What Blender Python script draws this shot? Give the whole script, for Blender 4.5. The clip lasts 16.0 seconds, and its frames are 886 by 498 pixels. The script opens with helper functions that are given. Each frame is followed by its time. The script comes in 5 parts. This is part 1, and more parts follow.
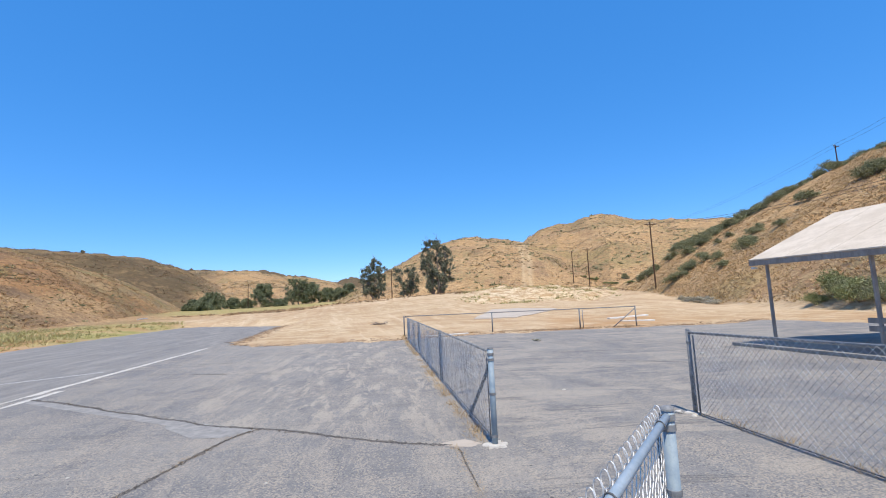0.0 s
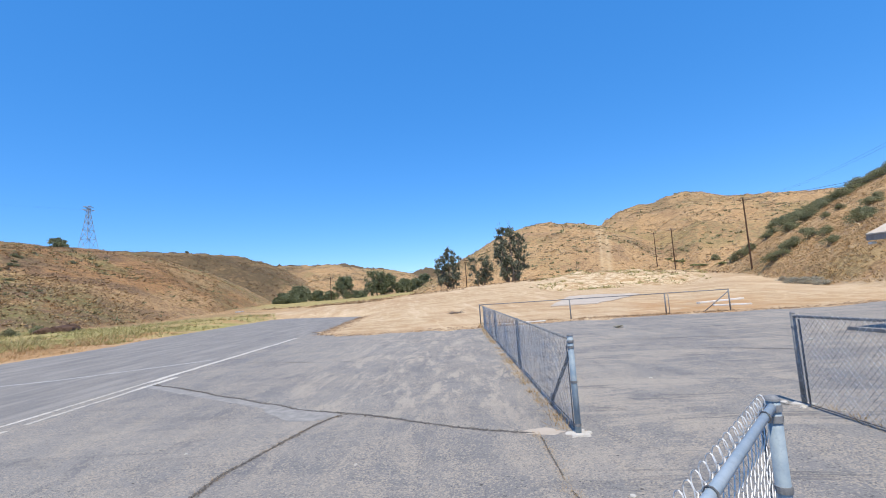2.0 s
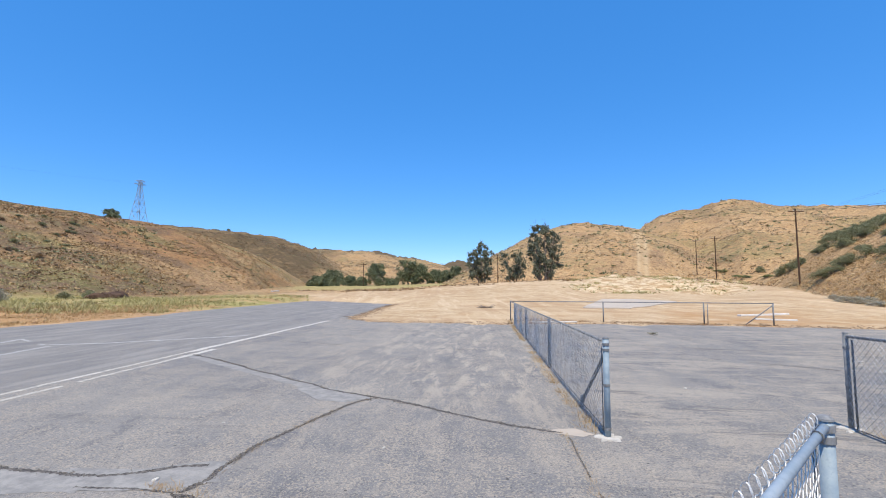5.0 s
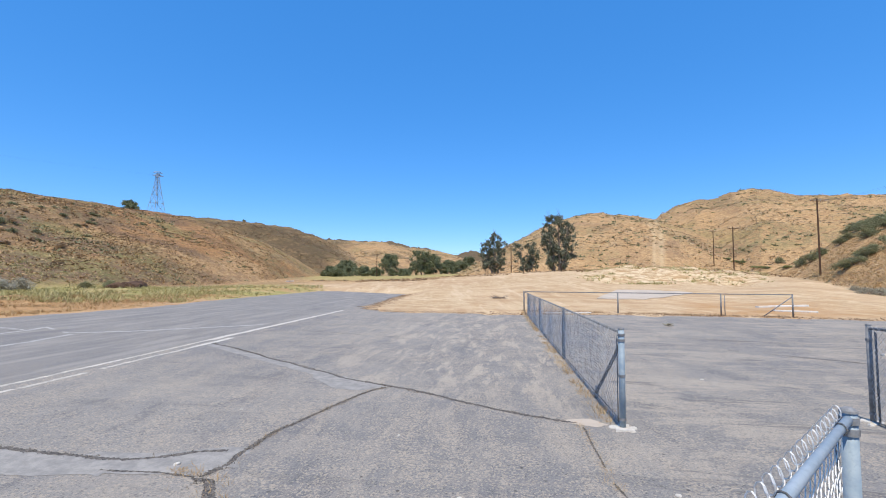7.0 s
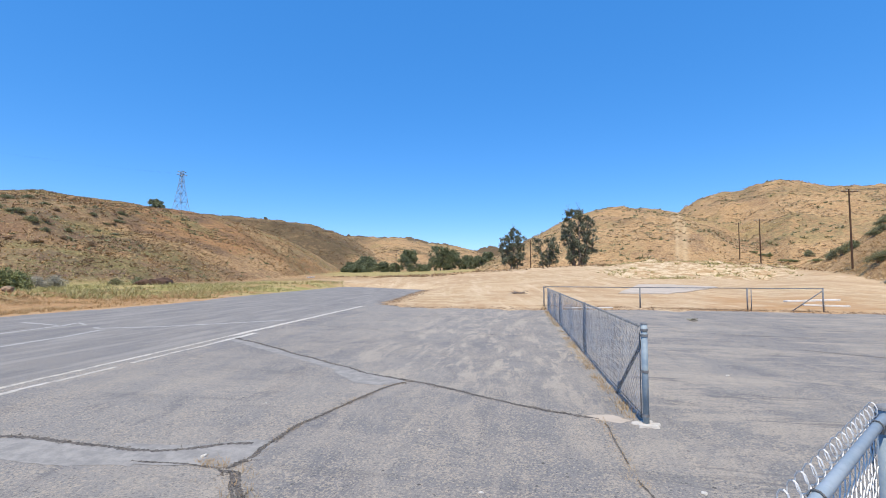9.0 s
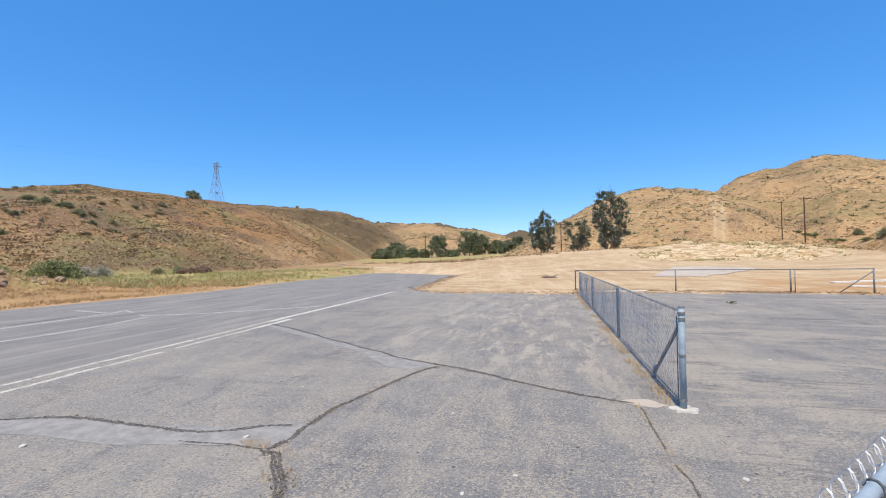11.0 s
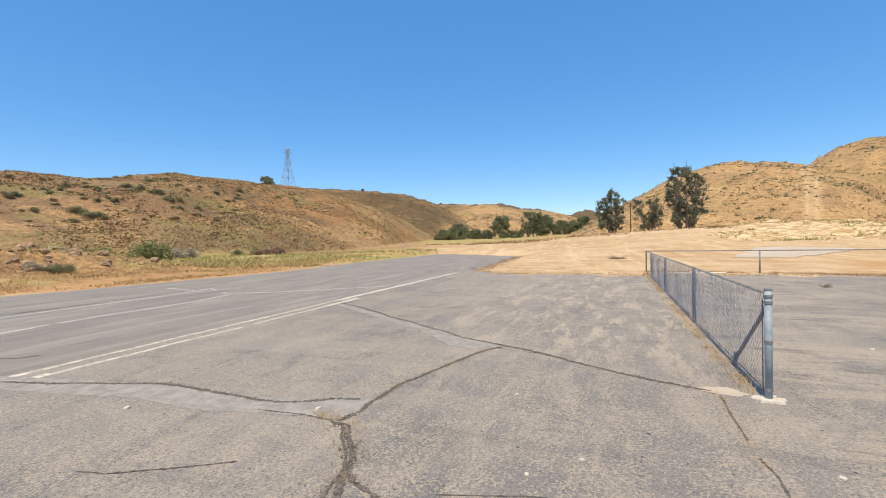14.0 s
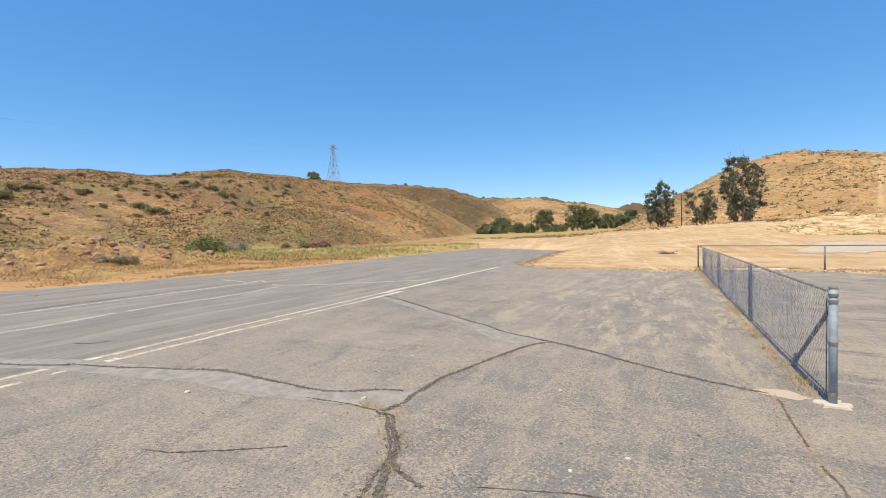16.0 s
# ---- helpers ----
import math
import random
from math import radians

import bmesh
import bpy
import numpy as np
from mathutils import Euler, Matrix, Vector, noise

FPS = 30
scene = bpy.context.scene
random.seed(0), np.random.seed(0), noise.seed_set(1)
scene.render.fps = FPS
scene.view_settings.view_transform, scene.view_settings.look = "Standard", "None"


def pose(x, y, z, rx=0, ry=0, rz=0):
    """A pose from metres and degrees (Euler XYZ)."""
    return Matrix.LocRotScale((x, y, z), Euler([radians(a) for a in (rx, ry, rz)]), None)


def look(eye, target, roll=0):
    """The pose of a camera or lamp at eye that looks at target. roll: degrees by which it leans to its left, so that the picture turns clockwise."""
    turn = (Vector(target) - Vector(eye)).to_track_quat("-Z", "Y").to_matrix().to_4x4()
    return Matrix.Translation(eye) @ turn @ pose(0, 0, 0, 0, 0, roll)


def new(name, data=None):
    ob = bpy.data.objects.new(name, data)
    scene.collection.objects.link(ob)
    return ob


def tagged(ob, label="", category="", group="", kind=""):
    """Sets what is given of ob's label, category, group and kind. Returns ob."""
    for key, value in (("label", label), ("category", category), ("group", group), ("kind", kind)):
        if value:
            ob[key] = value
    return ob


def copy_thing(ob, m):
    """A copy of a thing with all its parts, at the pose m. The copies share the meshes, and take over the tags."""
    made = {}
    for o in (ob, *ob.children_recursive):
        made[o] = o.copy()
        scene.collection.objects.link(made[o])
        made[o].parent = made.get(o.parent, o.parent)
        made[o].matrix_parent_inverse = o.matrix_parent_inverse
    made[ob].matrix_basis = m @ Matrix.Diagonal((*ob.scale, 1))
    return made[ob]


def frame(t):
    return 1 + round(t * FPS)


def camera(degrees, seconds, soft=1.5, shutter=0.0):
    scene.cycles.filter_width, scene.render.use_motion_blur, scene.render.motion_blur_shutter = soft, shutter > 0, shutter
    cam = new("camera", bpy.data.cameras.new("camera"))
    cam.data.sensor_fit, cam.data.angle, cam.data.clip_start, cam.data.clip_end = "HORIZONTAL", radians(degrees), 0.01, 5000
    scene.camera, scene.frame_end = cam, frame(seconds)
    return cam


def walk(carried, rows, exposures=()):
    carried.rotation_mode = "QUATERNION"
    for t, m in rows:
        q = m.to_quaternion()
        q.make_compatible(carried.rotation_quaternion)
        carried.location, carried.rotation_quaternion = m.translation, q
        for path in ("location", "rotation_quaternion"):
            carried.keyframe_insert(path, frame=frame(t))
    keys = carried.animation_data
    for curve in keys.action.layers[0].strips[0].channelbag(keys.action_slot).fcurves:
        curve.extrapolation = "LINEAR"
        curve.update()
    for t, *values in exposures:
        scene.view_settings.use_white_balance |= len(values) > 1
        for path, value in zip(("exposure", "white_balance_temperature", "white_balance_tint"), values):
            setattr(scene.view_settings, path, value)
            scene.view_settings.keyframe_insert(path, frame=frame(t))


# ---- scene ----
cam = camera(86.7, 16.0, 1.0)
PATH = [
    (0, (0.157, -0.026, 1.592), (-0.021, 1.952, 1.825), -2.6),
    (0.5, (0.16, -0.018, 1.59), (-0.088, 1.954, 1.818), -3.3),
    (1, (0.158, -0.017, 1.585), (-0.18, 1.942, 1.804), -3.7),
    (1.5, (0.152, -0.017, 1.586), (-0.27, 1.927, 1.796), -3.9),
    (2, (0.146, -0.019, 1.587), (-0.34, 1.91, 1.79), -3.9),
    (2.5, (0.126, -0.033, 1.586), (-0.413, 1.884, 1.778), -2.8),
    (3, (0.11, -0.049, 1.584), (-0.462, 1.858, 1.771), -1.4),
    (3.5, (0.1, -0.049, 1.585), (-0.493, 1.852, 1.769), -0.6),
    (6, (0.078, -0.06, 1.578), (-0.561, 1.828, 1.744), 0.3),
    (6.5, (0.075, -0.051, 1.577), (-0.581, 1.833, 1.725), 0.3),
    (7, (0.069, -0.056, 1.576), (-0.607, 1.822, 1.712), 0.3),
    (7.5, (0.065, -0.06, 1.576), (-0.628, 1.811, 1.706), 0.2),
    (8, (0.064, -0.058, 1.576), (-0.648, 1.807, 1.705), 0.1),
    (8.5, (0.064, -0.054, 1.573), (-0.667, 1.804, 1.699), 0.1),
    (11, (0.047, -0.045, 1.571), (-0.819, 1.757, 1.626), -0.8),
    (11.5, (0.051, -0.062, 1.569), (-0.852, 1.722, 1.617), -0.8),
    (12, (0.043, -0.052, 1.569), (-0.885, 1.719, 1.599), -0.7),
    (12.5, (0.039, -0.043, 1.57), (-0.919, 1.712, 1.585), -0.7),
    (13, (0.034, -0.035, 1.566), (-0.966, 1.697, 1.57), -0.8),
    (13.5, (0.034, -0.022, 1.562), (-1.016, 1.68, 1.553), -1.1),
    (14, (0.023, -0.011, 1.556), (-1.076, 1.66, 1.535), -1.0),
    (14.5, (0.015, -0.019, 1.554), (-1.127, 1.623, 1.53), -0.9),
    (15, (0.027, -0.021, 1.563), (-1.152, 1.594, 1.538), -0.9),
    (15.5, (0.026, -0.028, 1.563), (-1.181, 1.567, 1.532), -1.0),
    (16, (0.027, -0.032, 1.563), (-1.217, 1.533, 1.519), -0.9),
]
# seconds, stops, kelvin, tint
EXPOSURES = [(0, 0.0, 6500, 10), (8.5, 0.0, 6580, 10), (11, 0.0, 6850, 10), (12.5, 0.03, 7700, 10), (14.2, 0.06, 8200, 10), (16, 0.06, 8300, 10)]
walk(cam, [(t, look(eye, target, roll)) for t, eye, target, roll in PATH], EXPOSURES)


# ---------------------------------------------------------------- light
SUN = Vector((0.10, -0.45, 1.0)).normalized()
world = bpy.data.worlds.new("sky")
scene.world = world
world.use_nodes = True
wn, wl = world.node_tree.nodes, world.node_tree.links
sky = wn.new("ShaderNodeTexSky")
sky.sky_type = "NISHITA"
sky.sun_disc = False
sky.sun_elevation = math.asin(SUN.z)
sky.sun_rotation = math.atan2(SUN.x, SUN.y)
sky.altitude = 400
sky.air_density = 0.85
sky.dust_density = 0.35
sky.ozone_density = 3.2
deep = wn.new("ShaderNodeHueSaturation")
deep.inputs["Saturation"].default_value = 1.3
wl.new(sky.outputs[0], deep.inputs["Color"])
even = wn.new("ShaderNodeMix")
even.data_type = "RGBA"
even.inputs[0].default_value = 0.45
even.inputs[7].default_value = (0.30, 1.55, 4.5, 1)
wl.new(deep.outputs[0], even.inputs[6])
wl.new(even.outputs[2], wn["Background"].inputs[0])
wn["Background"].inputs[1].default_value = 0.22
sun = new("sun", bpy.data.lights.new("sun", "SUN"))
sun.data.energy = 4.85
sun.data.angle = radians(0.55)
sun.data.color = (1.0, 0.925, 0.805)
sun.matrix_world = look(SUN * 50, (0, 0, 0))


# ---------------------------------------------------------------- materials
class Mat:
    """A small wrapper for node materials."""

    def __init__(self, name, rough=0.9, metal=0.0, spec=0.3):
        self.m = bpy.data.materials.new(name)
        self.m.use_nodes = True
        self.t = self.m.node_tree
        self.b = self.t.nodes["Principled BSDF"]
        self.b.inputs["Roughness"].default_value = rough
        self.b.inputs["Metallic"].default_value = metal
        self.b.inputs["Specular IOR Level"].default_value = spec
        self.geo = self.t.nodes.new("ShaderNodeNewGeometry")
        self.obj = self.t.nodes.new("ShaderNodeObjectInfo")

    def put(self, sock, v):
        if isinstance(v, bpy.types.NodeSocket):
            self.t.links.new(v, sock)
        elif isinstance(v, tuple) and len(v) == 3 and sock.type == "RGBA":
            sock.default_value = (*v, 1)
        else:
            sock.default_value = v

    def place(self, sx=1.0, sy=1.0, sz=1.0, turn=0.0):
        n = self.t.nodes.new("ShaderNodeMapping")
        self.t.links.new(self.geo.outputs["Position"], n.inputs[0])
        n.inputs["Scale"].default_value = (sx, sy, sz)
        n.inputs["Rotation"].default_value = (0, 0, radians(turn))
        return n.outputs[0]

    def aligned(self, turn, sx, sy):
        """Positions with their y axis turned from north to the left, then stretched."""
        n = self.t.nodes.new("ShaderNodeMapping")
        n.vector_type = "TEXTURE"
        self.t.links.new(self.geo.outputs["Position"], n.inputs[0])
        n.inputs["Scale"].default_value = (1 / sx, 1 / sy, 1)
        n.inputs["Rotation"].default_value = (0, 0, radians(turn))
        return n.outputs[0]

    def noise(self, scale, detail=4.0, rough=0.6, at=None, distort=0.0):
        n = self.t.nodes.new("ShaderNodeTexNoise")
        n.inputs["Scale"].default_value = scale
        n.inputs["Detail"].default_value = detail
        n.inputs["Roughness"].default_value = rough
        n.inputs["Distortion"].default_value = distort
        self.t.links.new(at or self.geo.outputs["Position"], n.inputs["Vector"])
        return n.outputs[0]

    def voronoi(self, scale, at=None, feature="F1", out=0):
        n = self.t.nodes.new("ShaderNodeTexVoronoi")
        n.feature = feature
        n.inputs["Scale"].default_value = scale
        self.t.links.new(at or self.geo.outputs["Position"], n.inputs["Vector"])
        return n.outputs[out]

    def ramp(self, v, lo, hi, a=0.0, b=1.0):
        n = self.t.nodes.new("ShaderNodeMapRange")
        n.interpolation_type = "SMOOTHSTEP"
        self.put(n.inputs[0], v)
        for k, x in zip((1, 2, 3, 4), (lo, hi, a, b)):
            n.inputs[k].default_value = x
        return n.outputs[0]

    def mix(self, f, a, b, blend="MIX"):
        n = self.t.nodes.new("ShaderNodeMix")
        n.data_type, n.blend_type = "RGBA", blend
        self.put(n.inputs[0], f)
        self.put(n.inputs[6], a)
        self.put(n.inputs[7], b)
        return n.outputs[2]

    def math(self, op, a, b=0.0):
        n = self.t.nodes.new("ShaderNodeMath")
        n.operation = op
        self.put(n.inputs[0], a)
        self.put(n.inputs[1], b)
        return n.outputs[0]

    def attr(self, name):
        n = self.t.nodes.new("ShaderNodeAttribute")
        n.attribute_name = name
        return n.outputs["Fac"]

    def color(self, v):
        self.put(self.b.inputs["Base Color"], v)
        return self

    def bump(self, v, depth, strength=1.0):
        n = self.t.nodes.new("ShaderNodeBump")
        n.inputs["Distance"].default_value = depth
        n.inputs["Strength"].default_value = strength
        self.t.links.new(v, n.inputs["Height"])
        self.t.links.new(n.outputs[0], self.b.inputs["Normal"])
        return self


def m_asphalt():
    m = Mat("asphalt", 0.88, spec=0.2)
    xyz = m.t.nodes.new("ShaderNodeSeparateXYZ")
    m.t.links.new(m.geo.outputs["Position"], xyz.inputs[0])
    px, py = xyz.outputs[0], xyz.outputs[1]
    beside = m.math("ADD", m.math("ADD", px, m.math("MULTIPLY", py, 0.23)), -1.41)
    lane = m.math("ADD", m.math("ADD", px, m.math("MULTIPLY", py, 0.287)), 7.2)
    fine = m.noise(130, 3, 0.75)
    grit = m.noise(46, 4, 0.8)
    stone = m.voronoi(64, out=1)
    clod = m.noise(13, 6, 0.85, None, 0.4)
    patch = m.noise(1.3, 7, 0.72, m.aligned(13, 1.4, 0.5), 0.6)
    big = m.noise(0.17, 5, 0.6)
    # old binder, bluish where it is still whole
    col = m.mix(m.ramp(big, 0.36, 0.62), (0.196, 0.189, 0.181), (0.262, 0.245, 0.22))
    smear = m.noise(0.75, 6, 0.7, m.aligned(13, 1.6, 0.45), 0.8)
    col = m.mix(m.ramp(smear, 0.54, 0.62, 0, 0.65), col, (0.156, 0.152, 0.152))
    # bared stones of the mix
    worn = m.ramp(patch, 0.38, 0.62)
    show = m.math("ADD", stone, m.math("ADD", m.math("MULTIPLY", worn, 0.32), m.math("MULTIPLY", clod, 0.16)))
    col = m.mix(m.ramp(show, 0.82, 0.98, 0, 0.75), col, (0.43, 0.362, 0.275))
    col = m.mix(m.ramp(stone, 0.20, 0.08, 0, 0.75), col, (0.085, 0.082, 0.08))
    # spalled flakes along the fence, on the worn lanes beside it
    flake = m.noise(1.15, 8, 0.8, m.aligned(13, 1.9, 0.42), 0.35)
    near_fence = m.math("MULTIPLY", m.ramp(beside, -7.5, -2.5), m.ramp(beside, 0.3, 0.0))
    near_fence = m.math("MULTIPLY", near_fence, m.ramp(py, 5.0, 8.0, 0.35, 1.0))
    fl = m.math("MULTIPLY", m.ramp(flake, 0.505, 0.56), near_fence)
    col = m.mix(m.math("MULTIPLY", fl, m.ramp(clod, 0.36, 0.5, 0.35, 0.9)), col, (0.435, 0.372, 0.29))
    # tan drifts swept across on the other side of it
    drift = m.noise(0.75, 7, 0.76, m.aligned(7, 0.36, 1.35), 0.7)
    dr = m.math("MULTIPLY", m.ramp(drift, 0.50, 0.56), m.ramp(beside, -0.3, 0.4, 0.35, 1.0))
    col = m.mix(m.math("MULTIPLY", dr, m.ramp(clod, 0.40, 0.53, 0.2, 0.7)), col, (0.42, 0.36, 0.282))
    dark = m.noise(0.9, 6, 0.75, m.aligned(7, 0.3, 2.2), 0.6)
    col = m.mix(m.math("MULTIPLY", m.ramp(dark, 0.57, 0.63, 0, 0.6), m.ramp(beside, -0.3, 0.4, 0.4, 1.0)), col, (0.105, 0.104, 0.106))
    col = m.mix(m.ramp(grit, 0.54, 0.62, 0, 0.5), col, (0.42, 0.37, 0.30))
    col = m.mix(m.ramp(grit, 0.46, 0.38, 0, 0.6), col, (0.09, 0.087, 0.084))
    col = m.mix(m.ramp(fine, 0.56, 0.64, 0, 0.55), col, (0.09, 0.087, 0.084))
    col = m.mix(m.ramp(m.voronoi(2.3), 0.045, 0.025, 0, 0.9), col, (0.07, 0.064, 0.058))
    # smoother, newer lane beyond the painted line
    streak = m.noise(1.0, 6, 0.7, m.aligned(16, 1.7, 0.22), 0.5)
    newer = m.mix(m.ramp(fine, 0.35, 0.65), (0.172, 0.162, 0.150), (0.278, 0.258, 0.230))
    newer = m.mix(m.ramp(streak, 0.50, 0.60, 0, 0.6), newer, (0.34, 0.312, 0.272))
    newer = m.mix(m.ramp(streak, 0.46, 0.40, 0, 0.5), newer, (0.145, 0.142, 0.14))
    col = m.mix(m.ramp(lane, 0.1, -0.25, 0, 0.75), col, newer)
    m.color(col)
    m.bump(m.mix(0.5, grit, clod), 0.02, 0.8)
    return m.m


def m_ground():
    m = Mat("ground", 0.95, spec=0.1)
    dirt, green, pale, track, sage = (m.attr(a) for a in ("dirt", "green", "pale", "track", "sage"))
    n0 = m.noise(0.018, 5, 0.62)
    n1 = m.noise(0.07, 6, 0.7, m.place(1, 1, 2.2), 0.8)
    n2 = m.noise(0.45, 5, 0.72)
    n3 = m.noise(3.2, 4, 0.75)
    n4 = m.noise(22, 3, 0.7)
    straw = m.mix(m.ramp(n2, 0.36, 0.64), (0.43, 0.253, 0.116), (0.55, 0.372, 0.185))
    straw = m.mix(m.ramp(n0, 0.44, 0.60, 0, 0.6), straw, (0.47, 0.29, 0.135))
    tuft = m.noise(0.95, 6, 0.8, m.place(1, 1, 1.6), 0.6)
    clump = m.noise(0.22, 6, 0.75, m.place(1, 1, 2.0), 1.0)
    # gold grass, bare grey-brown soil, burnt brush and fresh growth, each in its own stretches
    hill = m.mix(m.ramp(clump, 0.52, 0.60, 0, 0.55), straw, (0.29, 0.185, 0.098))
    hill = m.mix(m.ramp(tuft, 0.45, 0.37, 0, 0.4), hill, (0.60, 0.44, 0.24))
    hill = m.mix(m.math("MULTIPLY", m.attr("gold"), m.ramp(clump, 0.30, 0.5, 0.45, 0.9)), hill, (0.43, 0.215, 0.08))
    hill = m.mix(m.math("MULTIPLY", m.attr("bare"), m.ramp(tuft, 0.35, 0.55, 0.55, 0.95)), hill, (0.185, 0.118, 0.082))
    hill = m.mix(m.math("MULTIPLY", m.attr("brown"), m.ramp(clump, 0.38, 0.56, 0.15, 0.8)), hill, (0.215, 0.128, 0.068))
    hill = m.mix(m.math("MULTIPLY", m.attr("burn"), m.ramp(tuft, 0.36, 0.52, 0.45, 0.95)), hill, (0.115, 0.078, 0.058))
    hill = m.mix(m.math("MULTIPLY", sage, m.ramp(n2, 0.40, 0.6, 0, 0.75)), hill, (0.185, 0.165, 0.075))
    hill = m.mix(m.math("MULTIPLY", m.attr("fresh"), m.ramp(tuft, 0.38, 0.56, 0.25, 0.9)), hill, (0.205, 0.195, 0.068))
    weed = m.noise(2.6, 5, 0.8, m.place(1, 1, 1.4), 0.5)
    hill = m.mix(m.ramp(tuft, 0.50, 0.57, 0, 0.7), hill, (0.18, 0.11, 0.06))
    hill = m.mix(m.ramp(weed, 0.52, 0.60, 0, 0.5), hill, (0.155, 0.098, 0.056))
    hill = m.mix(m.ramp(weed, 0.46, 0.38, 0, 0.55), hill, (0.60, 0.41, 0.20))
    hill = m.mix(m.math("MULTIPLY", m.attr("olive"), m.ramp(clump, 0.35, 0.55, 0.5, 0.9)), hill, (0.088, 0.064, 0.036))
    hill = m.mix(m.math("MULTIPLY", m.attr("rust"), m.ramp(n3, 0.3, 0.6)), hill, (0.47, 0.275, 0.125))
    hill = m.mix(m.ramp(n3, 0.5, 0.72, 0, 0.45), hill, (0.24, 0.16, 0.09))
    lot = m.mix(m.ramp(n1, 0.38, 0.64), (0.46, 0.315, 0.18), (0.575, 0.425, 0.26))
    lot = m.mix(m.ramp(n2, 0.50, 0.66, 0, 0.7), lot, (0.42, 0.26, 0.13))
    lot = m.mix(m.ramp(m.noise(0.35, 6, 0.75, m.place(0.5, 1.6, 1, 8), 0.8), 0.53, 0.66, 0, 0.7), lot, (0.68, 0.53, 0.335))
    lot = m.mix(m.ramp(n4, 0.55, 0.75, 0, 0.5), lot, (0.42, 0.30, 0.175))
    ruts = m.noise(1.0, 6, 0.7, m.aligned(20, 0.9, 0.07), 0.4)
    lot = m.mix(m.ramp(ruts, 0.54, 0.62, 0, 0.55), lot, (0.66, 0.515, 0.335))
    lot = m.mix(m.ramp(ruts, 0.45, 0.39, 0, 0.5), lot, (0.40, 0.255, 0.135))
    lot = m.mix(m.math("MULTIPLY", m.attr("rust"), m.ramp(n2, 0.35, 0.6, 0.1, 0.75)), lot, (0.44, 0.255, 0.115))
    lot = m.mix(m.ramp(n3, 0.56, 0.66, 0, 0.5), lot, (0.36, 0.24, 0.13))
    bank = m.mix(m.ramp(m.noise(0.55, 7, 0.8, m.place(1, 1, 4), 0.8), 0.44, 0.56), (0.66, 0.52, 0.335), (0.42, 0.275, 0.14))
    bank = m.mix(m.ramp(m.noise(2.2, 5, 0.8, m.place(1, 1, 3), 0.5), 0.53, 0.60, 0, 0.7), bank, (0.33, 0.22, 0.115))
    grass = m.mix(m.ramp(n2, 0.40, 0.62), (0.29, 0.27, 0.09), (0.46, 0.35, 0.16))
    col = m.mix(dirt, hill, lot)
    col = m.mix(green, col, grass)
    col = m.mix(pale, col, bank)
    col = m.mix(m.math("MULTIPLY", track, m.ramp(n2, 0.25, 0.5, 0.25, 0.7)), col, (0.54, 0.405, 0.235))
    m.color(col)
    rough = m.math("ADD", m.math("MULTIPLY", n2, 1.0), m.math("MULTIPLY", n3, 0.3))
    m.bump(rough, 0.55, 0.6)
    return m.m


def m_leaf(name, a, b, dry=None):
    m = Mat(name, 0.6, spec=0.25)
    r = m.geo.outputs["Random Per Island"]
    col = m.mix(r, a, b)
    if dry:
        col = m.mix(m.ramp(m.noise(0.9, 3), 0.52, 0.7), col, dry)
    col = m.mix(m.ramp(m.obj.outputs["Random"], 0, 1, 0, 0.3), col, b)
    m.color(col)
    return m.m


def m_plain(name, a, b, scale, rough=0.85, metal=0.0, depth=0.002, stretch=(1, 1, 1), spec=0.3):
    m = Mat(name, rough, metal, spec)
    at = m.place(*stretch)
    n = m.noise(scale, 5, 0.7, at)
    col = m.mix(m.ramp(n, 0.35, 0.65), a, b)
    col = m.mix(m.ramp(m.noise(scale * 9, 3, 0.7, at), 0.5, 0.8, 0, 0.4), col, tuple(c * 0.6 for c in a))
    m.color(col)
    m.bump(n, depth)
    return m.m


ASPHALT, GROUND = m_asphalt(), m_ground()
GALV = m_plain("galvanised_steel", (0.23, 0.30, 0.35), (0.33, 0.39, 0.42), 7, 0.65, 0.05)
GALV_LIGHT = m_plain("bright_galvanised_tube", (0.33, 0.41, 0.46), (0.42, 0.49, 0.53), 9, 0.6, 0.0)
GALV_OLD = m_plain("weathered_steel_tube", (0.15, 0.152, 0.152), (0.275, 0.274, 0.268), 14, 0.7, 0.0)
WIRE = m_plain("galvanised_wire", (0.60, 0.59, 0.56), (0.80, 0.78, 0.74), 30, 0.5, 0.2, 0.0005)
WIRE_MID = m_plain("weathered_wire", (0.24, 0.238, 0.228), (0.70, 0.685, 0.65), 7, 0.6, 0.0, 0.0005)
WIRE_DARK = m_plain("aged_wire", (0.10, 0.10, 0.098), (0.21, 0.208, 0.20), 30, 0.6, 0.2, 0.0005)
CONCRETE = m_plain("concrete", (0.46, 0.42, 0.36), (0.58, 0.54, 0.47), 9, 0.9)
SLAB = m_plain("dusty_concrete", (0.44, 0.37, 0.29), (0.53, 0.45, 0.36), 0.5, 0.92)
SEAL = m_plain("cement_patch", (0.235, 0.222, 0.20), (0.335, 0.312, 0.276), 6, 0.9)
CRACK = m_plain("crack_filling", (0.05, 0.046, 0.042), (0.19, 0.165, 0.138), 26, 0.95)
PAINT = m_plain("worn_road_paint", (0.60, 0.55, 0.44), (0.32, 0.295, 0.255), 9, 0.85)
PAINT_WHITE = m_plain("bright_road_paint", (0.66, 0.61, 0.52), (0.43, 0.395, 0.335), 11, 0.85)
